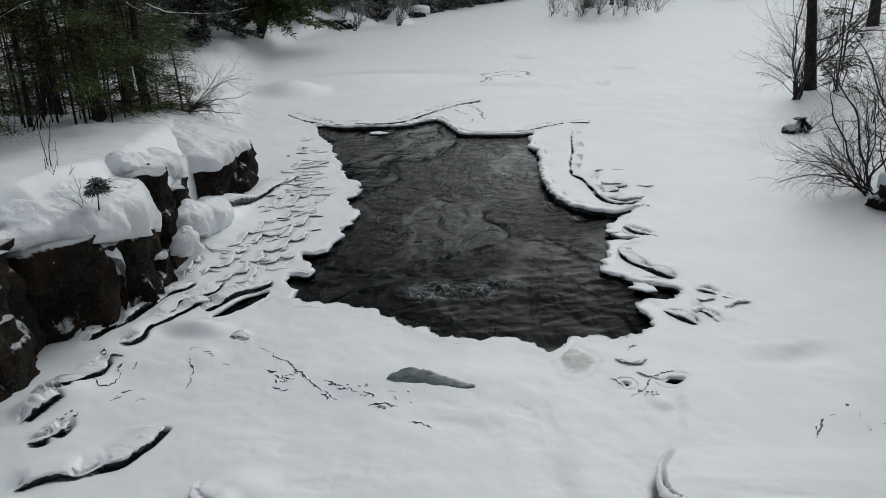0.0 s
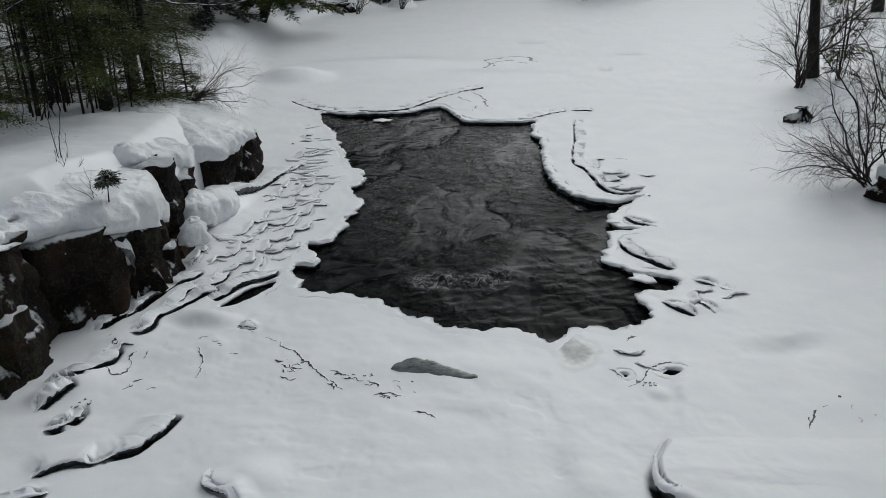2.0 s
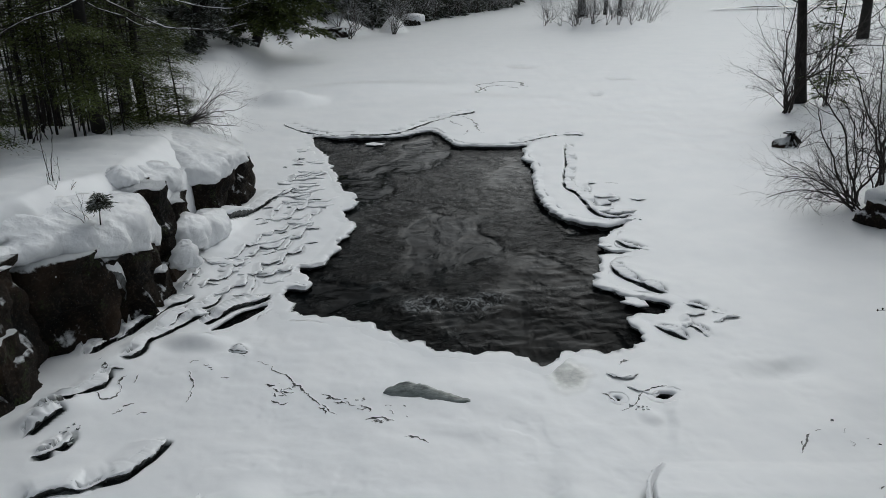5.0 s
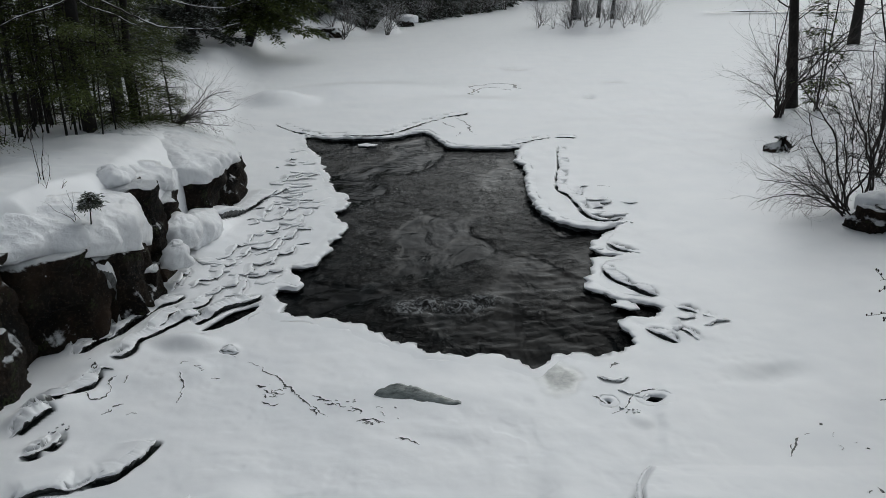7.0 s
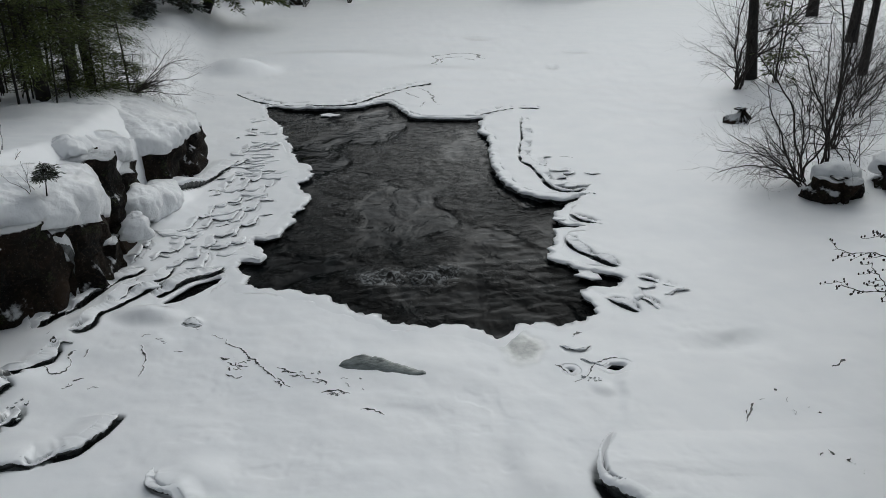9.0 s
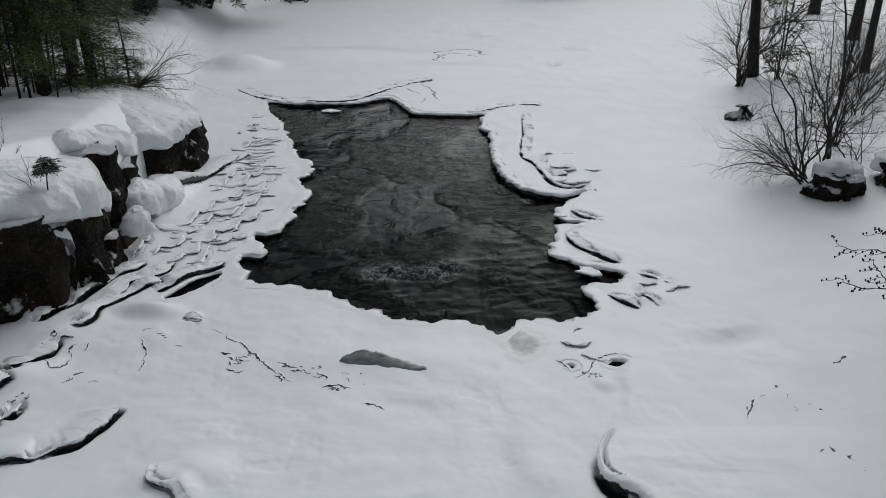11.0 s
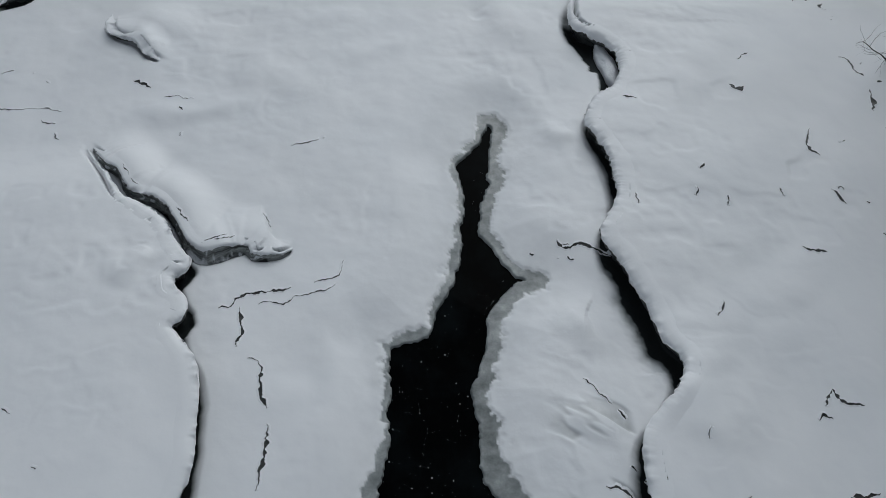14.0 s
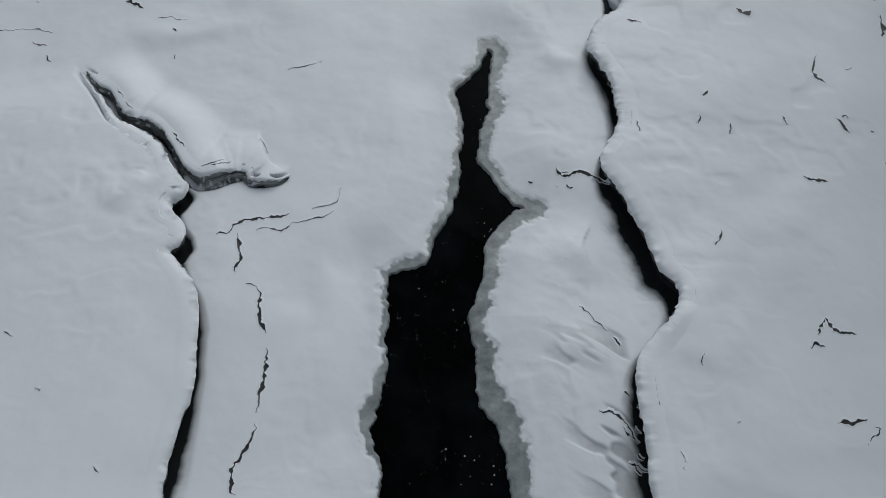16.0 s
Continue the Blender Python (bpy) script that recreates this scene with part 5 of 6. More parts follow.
def stair(x, y, steps, size, seed):
    """A stepped broken edge that climbs away along the margin."""
    r = np.random.default_rng(seed)
    line = [(x, y)]
    for _ in range(steps):
        w = size * r.uniform(0.35, 1.7)
        line += [(x + 0.5 * w, y + r.uniform(-0.12, 0.03)), (x + w, y + r.uniform(-0.02, 0.12))]
        x, y = x + w + r.uniform(-0.12, 0.06), y + size * r.uniform(0.8, 3.6)
        line.append((x, y))
    snow_lip(line, r.uniform(0.025, 0.06), 0.2, 0.02, 0.03, r.uniform(0.0, 0.3), 0.045, seed, 0.2, straight=True)


for x, y, steps, size in ((-4.9, 12.9, 3, 0.14), (-4.6, 13.1, 4, 0.17), (-4.25, 12.8, 4, 0.22), (-3.9, 12.7, 3, 0.26), (-4.55, 14.6, 4, 0.2), (-4.2, 14.7, 4, 0.24),
                          (-3.85, 14.8, 4, 0.26), (-3.5, 14.2, 3, 0.2), (-4.4, 16.7, 4, 0.22), (-4.0, 17.2, 3, 0.24), (-3.7, 16.5, 3, 0.2), (-4.5, 18.6, 3, 0.2),
                          (-4.4, 20.4, 3, 0.16), (-4.55, 22.5, 3, 0.16), (-4.15, 20.6, 2, 0.18)):
    stair(x, y, steps, size, int(abs(x * 100) + y * 10))
for i in range(14):
    y = rng.uniform(12.8, 24.5)
    x = np.interp(y, [12.8, 17, 24.5], [-4.2, -3.95, -4.4]) + rng.uniform(-0.55, 0.5)
    scallop(float(x), y, rng.uniform(0.08, 0.2), rng.uniform(-100, -30), rng.uniform(80, 160), rng.uniform(0.025, 0.05), int(rng.integers(1000)))
laid = 0
while laid < 52:
    y = 12.9 + 11.6 * rng.uniform() ** 1.2
    x = float(np.interp(y, [12.6, 14, 17, 21, 24.6], [-4.0, -3.75, -3.55, -3.95, -4.5]) + rng.normal() * np.interp(y, [12.6, 16, 24], [0.6, 0.42, 0.16]))
    if x < -4.95 or x > float(np.interp(y, [12.6, 14, 16.5, 19, 24.5], [-3.25, -3.0, -2.75, -3.0, -4.3])) or fbm(np.array(x * 1.3), np.array(y * 0.7), 321, 2) < -0.1:
        continue
    laid += 1
    ice_plate(x, y, rng.uniform(0.14, 0.36), 205 + rng.uniform(-45, 45), rng.uniform(4, 9), rng.uniform(-5, 5), rng.uniform(-0.04, -0.025))
for x, y, s, a in ((4.3, 11.85, 0.25, -60), (3.75, 18.6, 0.3, -100), (4.4, 18.2, 0.22, -90), (2.4, 10.05, 0.2, -90), (2.6, 9.6, 0.2, -100)):
    scallop(x, y, s, a, 130, 0.028, int(x * 31))
# plates along the eastern margin
for x, y, s, a in ((3.5, 17.35, 0.22, 200), (3.75, 17.15, 0.25, 185), (4.0, 17.2, 0.2, 170), (3.3, 17.9, 0.16, 220), (3.15, 18.5, 0.14, 230)):
    ice_plate(x, y, s, a, 9, 2, -0.02, "snow-topped chunk of ice heaved up along a crack")
for x, y, s, a in ((3.12, 15.25, 0.2, 10), (2.98, 12.84, 0.14, -30)):
    ice_plate(x, y, s, a, -2, 1, -0.03, "snow-covered ice plate overhanging dark water")
for x, y, steps, size in ((3.55, 11.35, 2, 0.22), (3.3, 17.6, 2, 0.3), (3.1, 18.6, 2, 0.25)):
    stair(x, y, steps, size, int(x * 77 + y))
ice_plate(3.12, 12.4, 0.24, -50, 0, 0, WATER_Z - ground_z(3.12, 12.4) + 0.05, "snow-covered ice chunk wedged at the edge of dark water")
ice_plate(-2.45, 25.1, 0.33, 10, 0, 0, WATER_Z - ground_z(-2.45, 25.1) + 0.0, "small round ice floe afloat in dark water")


def ice_fin():
    """A tilted slab of clear grey ice that stands out of the snow."""
    front = [(-0.93, 9.33), (-0.72, 9.24), (-0.4, 9.17), (-0.1, 9.1), (0.25, 9.05)]
    crest = [(-0.9, 9.38, 0.025), (-0.64, 9.42, 0.125), (-0.42, 9.36, 0.09), (-0.1, 9.21, 0.05), (0.24, 9.07, 0.006)]
    t = np.linspace(0, 4, 25)
    fr = np.array([np.interp(t, range(5), [p[q] for p in front]) for q in (0, 1)]).T
    cr = np.array([np.interp(t, range(5), [p[q] for p in crest]) for q in (0, 1, 2)]).T
    for a in (fr, cr):
        a[1:-1] = 0.4 * a[1:-1] + 0.3 * (a[2:] + a[:-2])
    r = np.random.default_rng(9)
    cr[:, 2] = np.maximum(cr[:, 2] * (1 + 0.12 * fbm(t * 2.5, t * 0, 5, 3)) + 0.006 * r.standard_normal(25), 0.004)
    fr[:, 1] += 0.015 * fbm(t * 2, t * 0, 6, 3)
    g, n = ground_z(-0.4, 9.15), 25
    v = [(x, y, g - 0.12) for x, y in fr] + [(x, y, g - 0.002) for x, y in fr]
    v += [(0.55 * x + 0.45 * px, 0.55 * y + 0.45 * py + 0.012 * fbm(np.array(q * 0.7), np.array(0.0), 8, 3), g + 0.36 * h) for q, ((x, y, h), (px, py)) in enumerate(zip(cr, fr))]
    v += [(x, y, g + h) for x, y, h in cr] + [(x + 0.02, y + 0.05, g + 0.85 * h) for x, y, h in cr] + [(x + 0.03, y + 0.16, g - 0.12) for x, y, h in cr]
    faces = [(i * n + j, i * n + j + 1, (i + 1) * n + j + 1, (i + 1) * n + j) for i in range(5) for j in range(n - 1)]
    bag = Bag()
    bag.add(v, faces)
    ob = new("ice_slab", bag.mesh("ice_slab", GREY_ICE))
    tagged(ob, "tilted slab of bare grey ice standing in snow", "ice slab")


ice_fin()


def ice_crumbs(x, y, rx, ry, count, seed, label):
    """Small broken bits of ice and crusted snow lying together."""
    r, bag = np.random.default_rng(seed), Bag()
    cube = np.array([(a, c, d) for a in (-1, 1) for c in (-1, 1) for d in (-1, 1)], float)
    quads = [(0, 1, 3, 2), (4, 6, 7, 5), (0, 4, 5, 1), (2, 3, 7, 6), (0, 2, 6, 4), (1, 5, 7, 3)]
    for _ in range(int(count * 0.8)):
        px, py = x + rx * r.standard_normal() * 0.5, y + ry * r.standard_normal() * 0.5
        bits = cube * (1 + 0.35 * r.standard_normal((8, 3))) * r.uniform(0.004, 0.02) * [1.2, 1.2, 0.8]
        a = r.uniform(0, 6.28)
        bits = bits @ np.array([[math.cos(a), math.sin(a), 0], [-math.sin(a), math.cos(a), 0], [0, 0, 1]])
        bag.add(bits + [px, py, float(heights(px, py)) + 0.006], quads)
    tagged(new("ice_crumbs", bag.mesh("ice_crumbs", CRUMB_ICE, False)), label, "ice", kind="stuff")


for x, y, rx, ry, n, sd in ((2.45, 8.95, 0.2, 0.12, 14, 1), (-4.35, 6.15, 0.25, 0.1, 16, 4), (2.42, 6.1, 0.1, 0.2, 20, 6), (-4.75, 8.4, 0.15, 0.2, 16, 9), (3.9, 16.95, 0.3, 0.2, 20, 13)):
    ice_crumbs(x, y, rx, ry, n, sd, "crumbs of grey ice and crusted snow")


def foam_specks():
    """Fine bubbles and flakes drifting on the black channel."""
    r, bag = np.random.default_rng(12), Bag()
    a = np.arange(6) * math.pi / 3
    px, py = r.uniform(-0.5, 1.3, 1100), r.uniform(0.9, 5.6, 1100)
    inside = within(px, py, CHANNEL) & (fbm(px * 1.5, py * 1.5, 88, 3) > -0.15)
    for qx, qy in zip(px[inside], py[inside]):
        s = 0.0014 + 0.0038 * r.uniform() ** 4
        ring = np.c_[qx + s * np.cos(a), qy + s * np.sin(a), np.full(6, WATER_Z - 0.007)]
        bag.add(np.vstack([ring, [(qx, qy, WATER_Z - 0.005)]]), [(i, (i + 1) % 6, 6) for i in range(6)])
    tagged(new("foam_specks", bag.mesh("foam_specks", CRUMB_ICE)), "tiny pale bubbles drifting on black water", "foam", kind="stuff")


foam_specks()
snow_cap([(2.3, 6.66), (2.38, 6.62), (2.44, 6.45), (2.48, 6.25), (2.47, 6.08), (2.4, 5.95), (2.33, 6.05), (2.31, 6.25), (2.27, 6.45)], -0.12, 0.13, 27, "snow-covered block of ice sunk in a dark gap", crown=0.02, bulge=0.015, spacing=0.02, wave=0.03, lumps=0.02)


# ---- eastern bank rocks ----
def boulder(x, y, rx, ry, h, seed, label, cap):
    z = ground_z(x, y)
    ring = [(x + rx * math.cos(a / 11 * 2 * math.pi) * (1 + 0.15 * math.sin(a * 2.3 + seed)), y + ry * math.sin(a / 11 * 2 * math.pi)) for a in range(11)]
    ob = new("boulder", rock_bag(ring, z - 0.4, z + h, seed, 0.2, 0.48, 0.07).mesh("boulder", ROCK))
    tagged(ob, label, "boulder")
    if cap:
        ring = [(x + 0.2 + (px - x) * 0.8, y + 0.42 + (py - y) * 0.95) for px, py in ring]
        ob = new("snow_cap", pillow_bag(ring, z + h - 0.2, cap + 0.1, seed + 1, 0.12, 0.06, 0.1, wave=0.08).mesh("snow_cap", SNOW))
        tagged(ob, "rounded snow cap on a dark boulder", "snow")


boulder(9.05, 15.5, 0.62, 0.5, 0.4, 21, "dark wet boulder with snow on top", 0.26)
boulder(9.9, 22.8, 0.55, 0.4, 0.3, 22, "dark rock showing through the snowy bank", 0.0)
boulder(10.3, 15.6, 0.6, 0.5, 0.35, 23, "dark boulder half buried in snow", 0.25)
boulder(-9.0, 62.5, 2.2, 1.2, 0.55, 24, "dark boulder on the far bank among branches", 0.0)
boulder(-3.4, 74.0, 1.2, 1.0, 0.5, 25, "snow-topped boulder on the far bank", 0.5)


# ---- trees and shrubs ----
def wander(rng, start, way, length, steps, bend, rise=0.0):
    p, d, out = np.array(start, float), np.array(way, float), []
    d /= np.linalg.norm(d)
    for _ in range(steps + 1):
        out.append(p.copy())
        d = d + rng.standard_normal(3) * bend
        d[2] += rise
        d /= np.linalg.norm(d)
        p = p + d * length / steps
    return np.array(out)


def branching(rng, bag, twigs, start, way, length, radius, level, spread_angle, rise, kids):
    path = wander(rng, start, way, length, (12, 7, 4, 3)[level], 0.17 + 0.04 * level, rise)
    radii = np.linspace(radius, radius * 0.35, len(path))
    (bag if level < 1 else twigs).tube(path, radii, 6 if radius > 0.05 else 4 if level == 0 else 3)
    if level >= 3 or radius < 0.002:
        return
    for _ in range(kids[level]):
        i = int(rng.integers(1 if level > 1 else 2 if level else 3, len(path)))
        d = path[min(i + 1, len(path) - 1)] - path[i - 1]
        d /= np.linalg.norm(d) + 1e-9
        side = rng.standard_normal(3)
        side -= side.dot(d) * d
        side /= np.linalg.norm(side)
        way2 = d + side * spread_angle * rng.uniform(0.6, 1.3)
        branching(rng, bag, twigs, path[i], way2, length * rng.uniform(0.32, 0.55), radii[i] * 0.5, level + 1, spread_angle, rise * 0.5, kids)


def bare_shrub(x, y, seed, stems, height, label, reach=0.7, lean=(0, 0), kids=(6, 4, 2), radius=0.014, mat=None, z=None, rise=0.02, wide=0.9):
    r = np.random.default_rng(seed)
    root = thing("shrub", (x, y, (ground_z(x, y) if z is None else z) - 0.05), label, "shrub")
    for _ in range(stems):
        a = r.uniform(0, 2 * math.pi)
        tilt = r.uniform(0.1, reach)
        way = (math.cos(a) * tilt + lean[0], math.sin(a) * tilt + lean[1], 1)
        stem, twigs = Bag(), Bag()
        branching(r, stem, twigs, (r.uniform(-0.12, 0.12), r.uniform(-0.12, 0.12), 0), way, height * r.uniform(0.55, 1.1), radius * r.uniform(0.7, 1.3), 0, wide, rise, kids)
        s = part("stem", stem, mat or TWIG, root)
        if twigs.v:
            tagged(part("branchwork", twigs, mat or TWIG, s), kind="stuff")
    return root


def bare_tree(x, y, seed, height, radius, label, kids=(14, 5, 3), lean=(0, 0), first=0.2, bend=0.025):
    r = np.random.default_rng(seed)
    root = thing("bare_tree", (x, y, ground_z(x, y) - 0.1), label, "tree")
    trunk, limbs = Bag(), Bag()
    path = wander(r, (0, 0, 0), (lean[0], lean[1], 1), height, 14, bend)
    radii = np.linspace(radius, radius * 0.3, len(path)) * np.r_[1.25, 1.08, np.ones(len(path) - 2)]
    trunk.tube(path, radii, 9)
    t = part("trunk", trunk, BARK, root)
    for _ in range(kids[0]):
        i = r.uniform(first, 0.95) * (len(path) - 1)
        j = int(i)
        base = path[j] + (path[j + 1] - path[j]) * (i - j)
        a = r.uniform(0, 2 * math.pi)
        branching(r, limbs, limbs, base, (math.cos(a), math.sin(a), 0.5), height * 0.22 * r.uniform(0.5, 1.1), radius * 0.16, 1, 0.7, 0.03, (0, kids[1], kids[2]))
    tagged(part("branchwork", limbs, TWIG, root), kind="stuff")
    return root


def cedar_bags(rng, height, spread, first, branches, sprays, leaf=0.16, lean=(0, 0), radius=0.12, low_detail=0.0, loose=0.22):
    trunk, crown, wood = Bag(), [], Bag()
    path = wander(rng, (0, 0, 0), (lean[0], lean[1], 1), height, 12, 0.02)
    trunk.tube(path, np.linspace(radius, radius * 0.15, len(path)), 8)
    for _ in range(branches):
        f = first + (1 - first) * rng.uniform(0, 1) ** 1.25
        j = min(int(f * 12), 11)
        base = path[j] + (path[j + 1] - path[j]) * (f * 12 - j)
        a = rng.uniform(0, 2 * math.pi)
        length = spread * (1.05 - f) ** 0.6 * rng.uniform(0.5, 1.15)
        limb = wander(rng, base, (math.cos(a), math.sin(a), rng.uniform(-0.15, 0.25)), length, 7, 0.08, -0.05)
        if base[2] < 6:
            wood.tube(limb, np.linspace(0.018, 0.004, len(limb)), 3)
        fine = base[2] < low_detail
        k = int(sprays * (6.5 if fine else 1.0) * length / spread) + 4
        k = k // 2 if base[2] > 5.5 else k
        size = leaf * (0.36 if fine else 1.3 if base[2] < 5.5 else 1.8)
        t = rng.uniform(0.15, 1.0, k) ** 0.8 * (len(limb) - 1)
        i0 = np.minimum(t.astype(int), len(limb) - 2)
        at = limb[i0] + (limb[i0 + 1] - limb[i0]) * (t - i0)[:, None]
        ang = a + rng.uniform(-1.5, 1.5, k)
        drop = rng.uniform(-0.75, 0.2, k)
        d = np.c_[np.cos(ang), np.sin(ang), drop]
        d /= np.linalg.norm(d, axis=1)[:, None]
        at = at + d * rng.uniform(0, loose, k)[:, None] + rng.standard_normal((k, 3)) * 0.22 * loose
        w = np.cross(d, rng.standard_normal((k, 3)) * 0.5 + [0, 0, 1])
        w /= np.linalg.norm(w, axis=1)[:, None]
        ln, wd = size * rng.uniform(0.6, 1.9, k)[:, None], size * rng.uniform(0.1, 0.24, k)[:, None]
        crown.append(np.stack([at, at + d * ln * 0.4 + w * wd, at + d * ln, at + d * ln * 0.55 - w * wd], 1))
    v = np.concatenate(crown).reshape(-1, 3)
    leaves = Bag()
    leaves.add(v, np.arange(len(v)).reshape(-1, 4))
    return trunk, wood, leaves


def cedar(x, y, seed, height, spread, label, first=0.08, branches=70, sprays=90, leaf=0.16, lean=(0, 0), radius=0.12, mat=None, low_detail=0.0, z=None, loose=0.22):
    r = np.random.default_rng(seed)
    trunk, wood, leaves = cedar_bags(r, height, spread, first, branches, sprays, leaf, lean, radius, low_detail, loose)
    root = thing("cedar_tree", (x, y, (ground_z(x, y) if z is None else z) - 0.1), label, "tree", "cedars on the bank")
    part("trunk", trunk, BARK, root)
    tagged(part("branchwork", wood, TWIG, root), kind="stuff")
    part("crown", leaves, mat or CEDAR, root, smooth=False)
    return root


# dark cedar stand on the western shelf
for x, y, h, s, f, rad, sd in ((-8.0, 17.8, 9, 2.2, 0.11, 0.17, 1), (-9.4, 17.4, 8, 1.8, 0.26, 0.06, 2), (-11.2, 17.2, 9, 2.1, 0.26, 0.07, 3), (-7.9, 20.2, 8, 1.5, 0.1, 0.12, 4),
                               (-9.8, 19.6, 10, 2.4, 0.2, 0.08, 5), (-12.2, 19.2, 10, 2.6, 0.2, 0.09, 6), (-9.2, 22.3, 10, 2.0, 0.12, 0.15, 7), (-11.2, 23.8, 11, 2.8, 0.16, 0.17, 8),
                               (-13.8, 23.3, 11, 2.8, 0.16, 0.17, 9), (-10.7, 26.3, 11, 2.2, 0.08, 0.15, 10), (-13.0, 28.5, 12, 3.0, 0.06, 0.18, 11)):
    cedar(x, y, 100 + sd, h * (1.45 if y > 19 else 1.1), s * (1.2 if y > 19 else 1.0), "dense dark green cedar lightly dusted with snow", f, 90, 110, 0.16, radius=rad, low_detail=3.4)
for x, y, h, s, sd in ((-7.6, 18.3, 1.5, 0.7, 1), (-7.2, 18.8, 1.6, 0.8, 2), (-7.3, 19.6, 1.5, 0.8, 3), (-6.8, 19.8, 1.2, 0.6, 4), (-7.9, 19.0, 2.2, 0.9, 7)):
    cedar(x, y, 500 + sd, h, s, "low bushy young cedar in the dark thicket", 0.04, 34, 40, 0.13, radius=0.03, low_detail=9)
cedar(-9.3, 14.9, 520, 5.2, 1.25, "green cedar with drooping sprays beside the thicket", 0.05, 90, 60, 0.13, radius=0.05, low_detail=9)
for i in range(16):
    r = np.random.default_rng(1200 + i)
    cedar(r.uniform(-13.5, -7.6), r.uniform(19.5, 23.5), 1220 + i, r.uniform(2.2, 4.2), r.uniform(0.9, 1.4), "low bushy cedar deep in the dark thicket", 0.03, 36, 26, 0.14, radius=0.04, low_detail=9)
for i in range(22):
    r = np.random.default_rng(900 + i)
    x, y = r.uniform(-10.2, -7.4), r.uniform(17.2, 19.8)
    cedar(x, y, 400 + i, r.uniform(3, 5), 0.75, "thin young cedar with a bare lower stem", 0.36, 22, 26, 0.12, (r.uniform(-0.08, 0.08), 0), r.uniform(0.018, 0.034), low_detail=9)
for i in range(9):
    r = np.random.default_rng(960 + i)
    bare_shrub(r.uniform(-9.6, -8.4), r.uniform(16.6, 18.5), 970 + i, 2, 1.3, "thin bare sapling among cedars", 0.15, (0, 0), (7, 3, 1), 0.012)


def snowy_limb(parent, line, radius, seed):
    """A long crooked limb with a ridge of snow lying on it."""
    r = np.random.default_rng(seed)
    wood, snow = Bag(), Bag()
    o = np.array(parent.matrix_basis.translation)
    pts = np.array(line, float) - o
    t = np.linspace(0, len(pts) - 1, 30)
    path = np.stack([np.interp(t, np.arange(len(pts)), pts[:, a]) for a in range(3)], 1)
    for _ in range(2):
        path[1:-1] = 0.5 * path[1:-1] + 0.25 * (path[2:] + path[:-2])
    path += 0.005 * r.standard_normal(path.shape) + 0.02 * np.sin(t * 3 + seed)[:, None] * [0, 1, 0.6]
    radii = np.linspace(radius, radius * 0.3, len(path))
    wood.tube(path, radii, 5)
    snow.tube(path + np.c_[np.zeros((len(path), 2)), radii * 0.7], radii * np.clip(0.75 + 0.35 * r.standard_normal(len(path)), 0.1, 1.2), 6)
    for i in range(3, len(path) - 1, 2):
        way = (path[i + 1] - path[i]) / np.linalg.norm(path[i + 1] - path[i]) + r.standard_normal(3) * 0.7
        side = wander(r, path[i], way, r.uniform(0.2, 0.7), 6, 0.2)
        wood.tube(side, np.linspace(radius * 0.35, radius * 0.12, 7), 3)
    limb = part("limb", wood, TWIG, parent, "long bare limb")
    part("snow_ridge", snow, SNOW, limb, "thin ridge of snow")


big = next(o for o in bpy.data.objects if o.name == "cedar_tree")
snowy_limb(big, [(-8.0, 17.3, 4.95), (-7.23, 16.8, 4.66), (-6.79, 16.8, 4.5), (-6.41, 16.8, 4.32), (-6.01, 16.7, 4.24)], 0.016, 1)
snowy_limb(big, [(-7.9, 17.4, 5.2), (-6.92, 16.8, 4.76), (-6.34, 16.8, 4.43), (-5.78, 16.8, 4.23), (-5.27, 16.8, 4.18), (-4.75, 16.8, 4.19), (-4.16, 16.8, 4.3)], 0.022, 2)
snowy_limb(big, [(-7.8, 17.5, 5.6), (-5.96, 17.5, 4.76), (-5.32, 17.5, 4.6), (-4.6, 17.5, 4.57), (-3.87, 17.5, 4.76)], 0.018, 3)
snowy_limb(big, [(-7.9, 17.5, 5.1), (-6.97, 15.5, 4.84), (-7.3, 15.5, 4.72), (-7.81, 15.5, 4.58), (-8.38, 15.5, 4.35), (-8.9, 15.5, 4.1)], 0.018, 4)

# trees along the far western bank
cedar(-11.8, 48.9, 201, 11, 4.2, "leaning cedar over the snowy river bank", 0.14, 190, 330, 0.17, (0.38, 0.0), 0.3)
for x, y, h, sd in ((-15, 36, 13, 1), (-16, 42, 14, 2), (-13.5, 44, 13, 3), (-15.5, 52, 15, 4), (-19, 47, 15, 5), (-13, 60, 20, 6), (-17, 62, 22, 7), (-11, 74, 23, 8), (-15, 76, 24, 9), (-6, 82, 24, 10),
                    (-1, 90, 17, 11), (-10, 88, 18, 12), (5, 104, 12, 13), (14, 116, 12, 14), (26, 122, 12, 15), (36, 126, 12, 16), (48, 128, 12, 17), (-5, 98, 19, 18), (-18, 70, 23, 19), (-12, 67, 22, 20), (-13, 51, 20, 21), (-12.5, 56, 22, 22), (-10.8, 63, 23, 23), (-9.6, 70, 24, 24), (-7.8, 78, 24, 25)):
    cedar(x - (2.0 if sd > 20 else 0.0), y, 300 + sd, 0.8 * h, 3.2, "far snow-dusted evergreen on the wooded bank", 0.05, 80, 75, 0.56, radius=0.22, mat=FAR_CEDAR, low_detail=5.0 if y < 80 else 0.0)

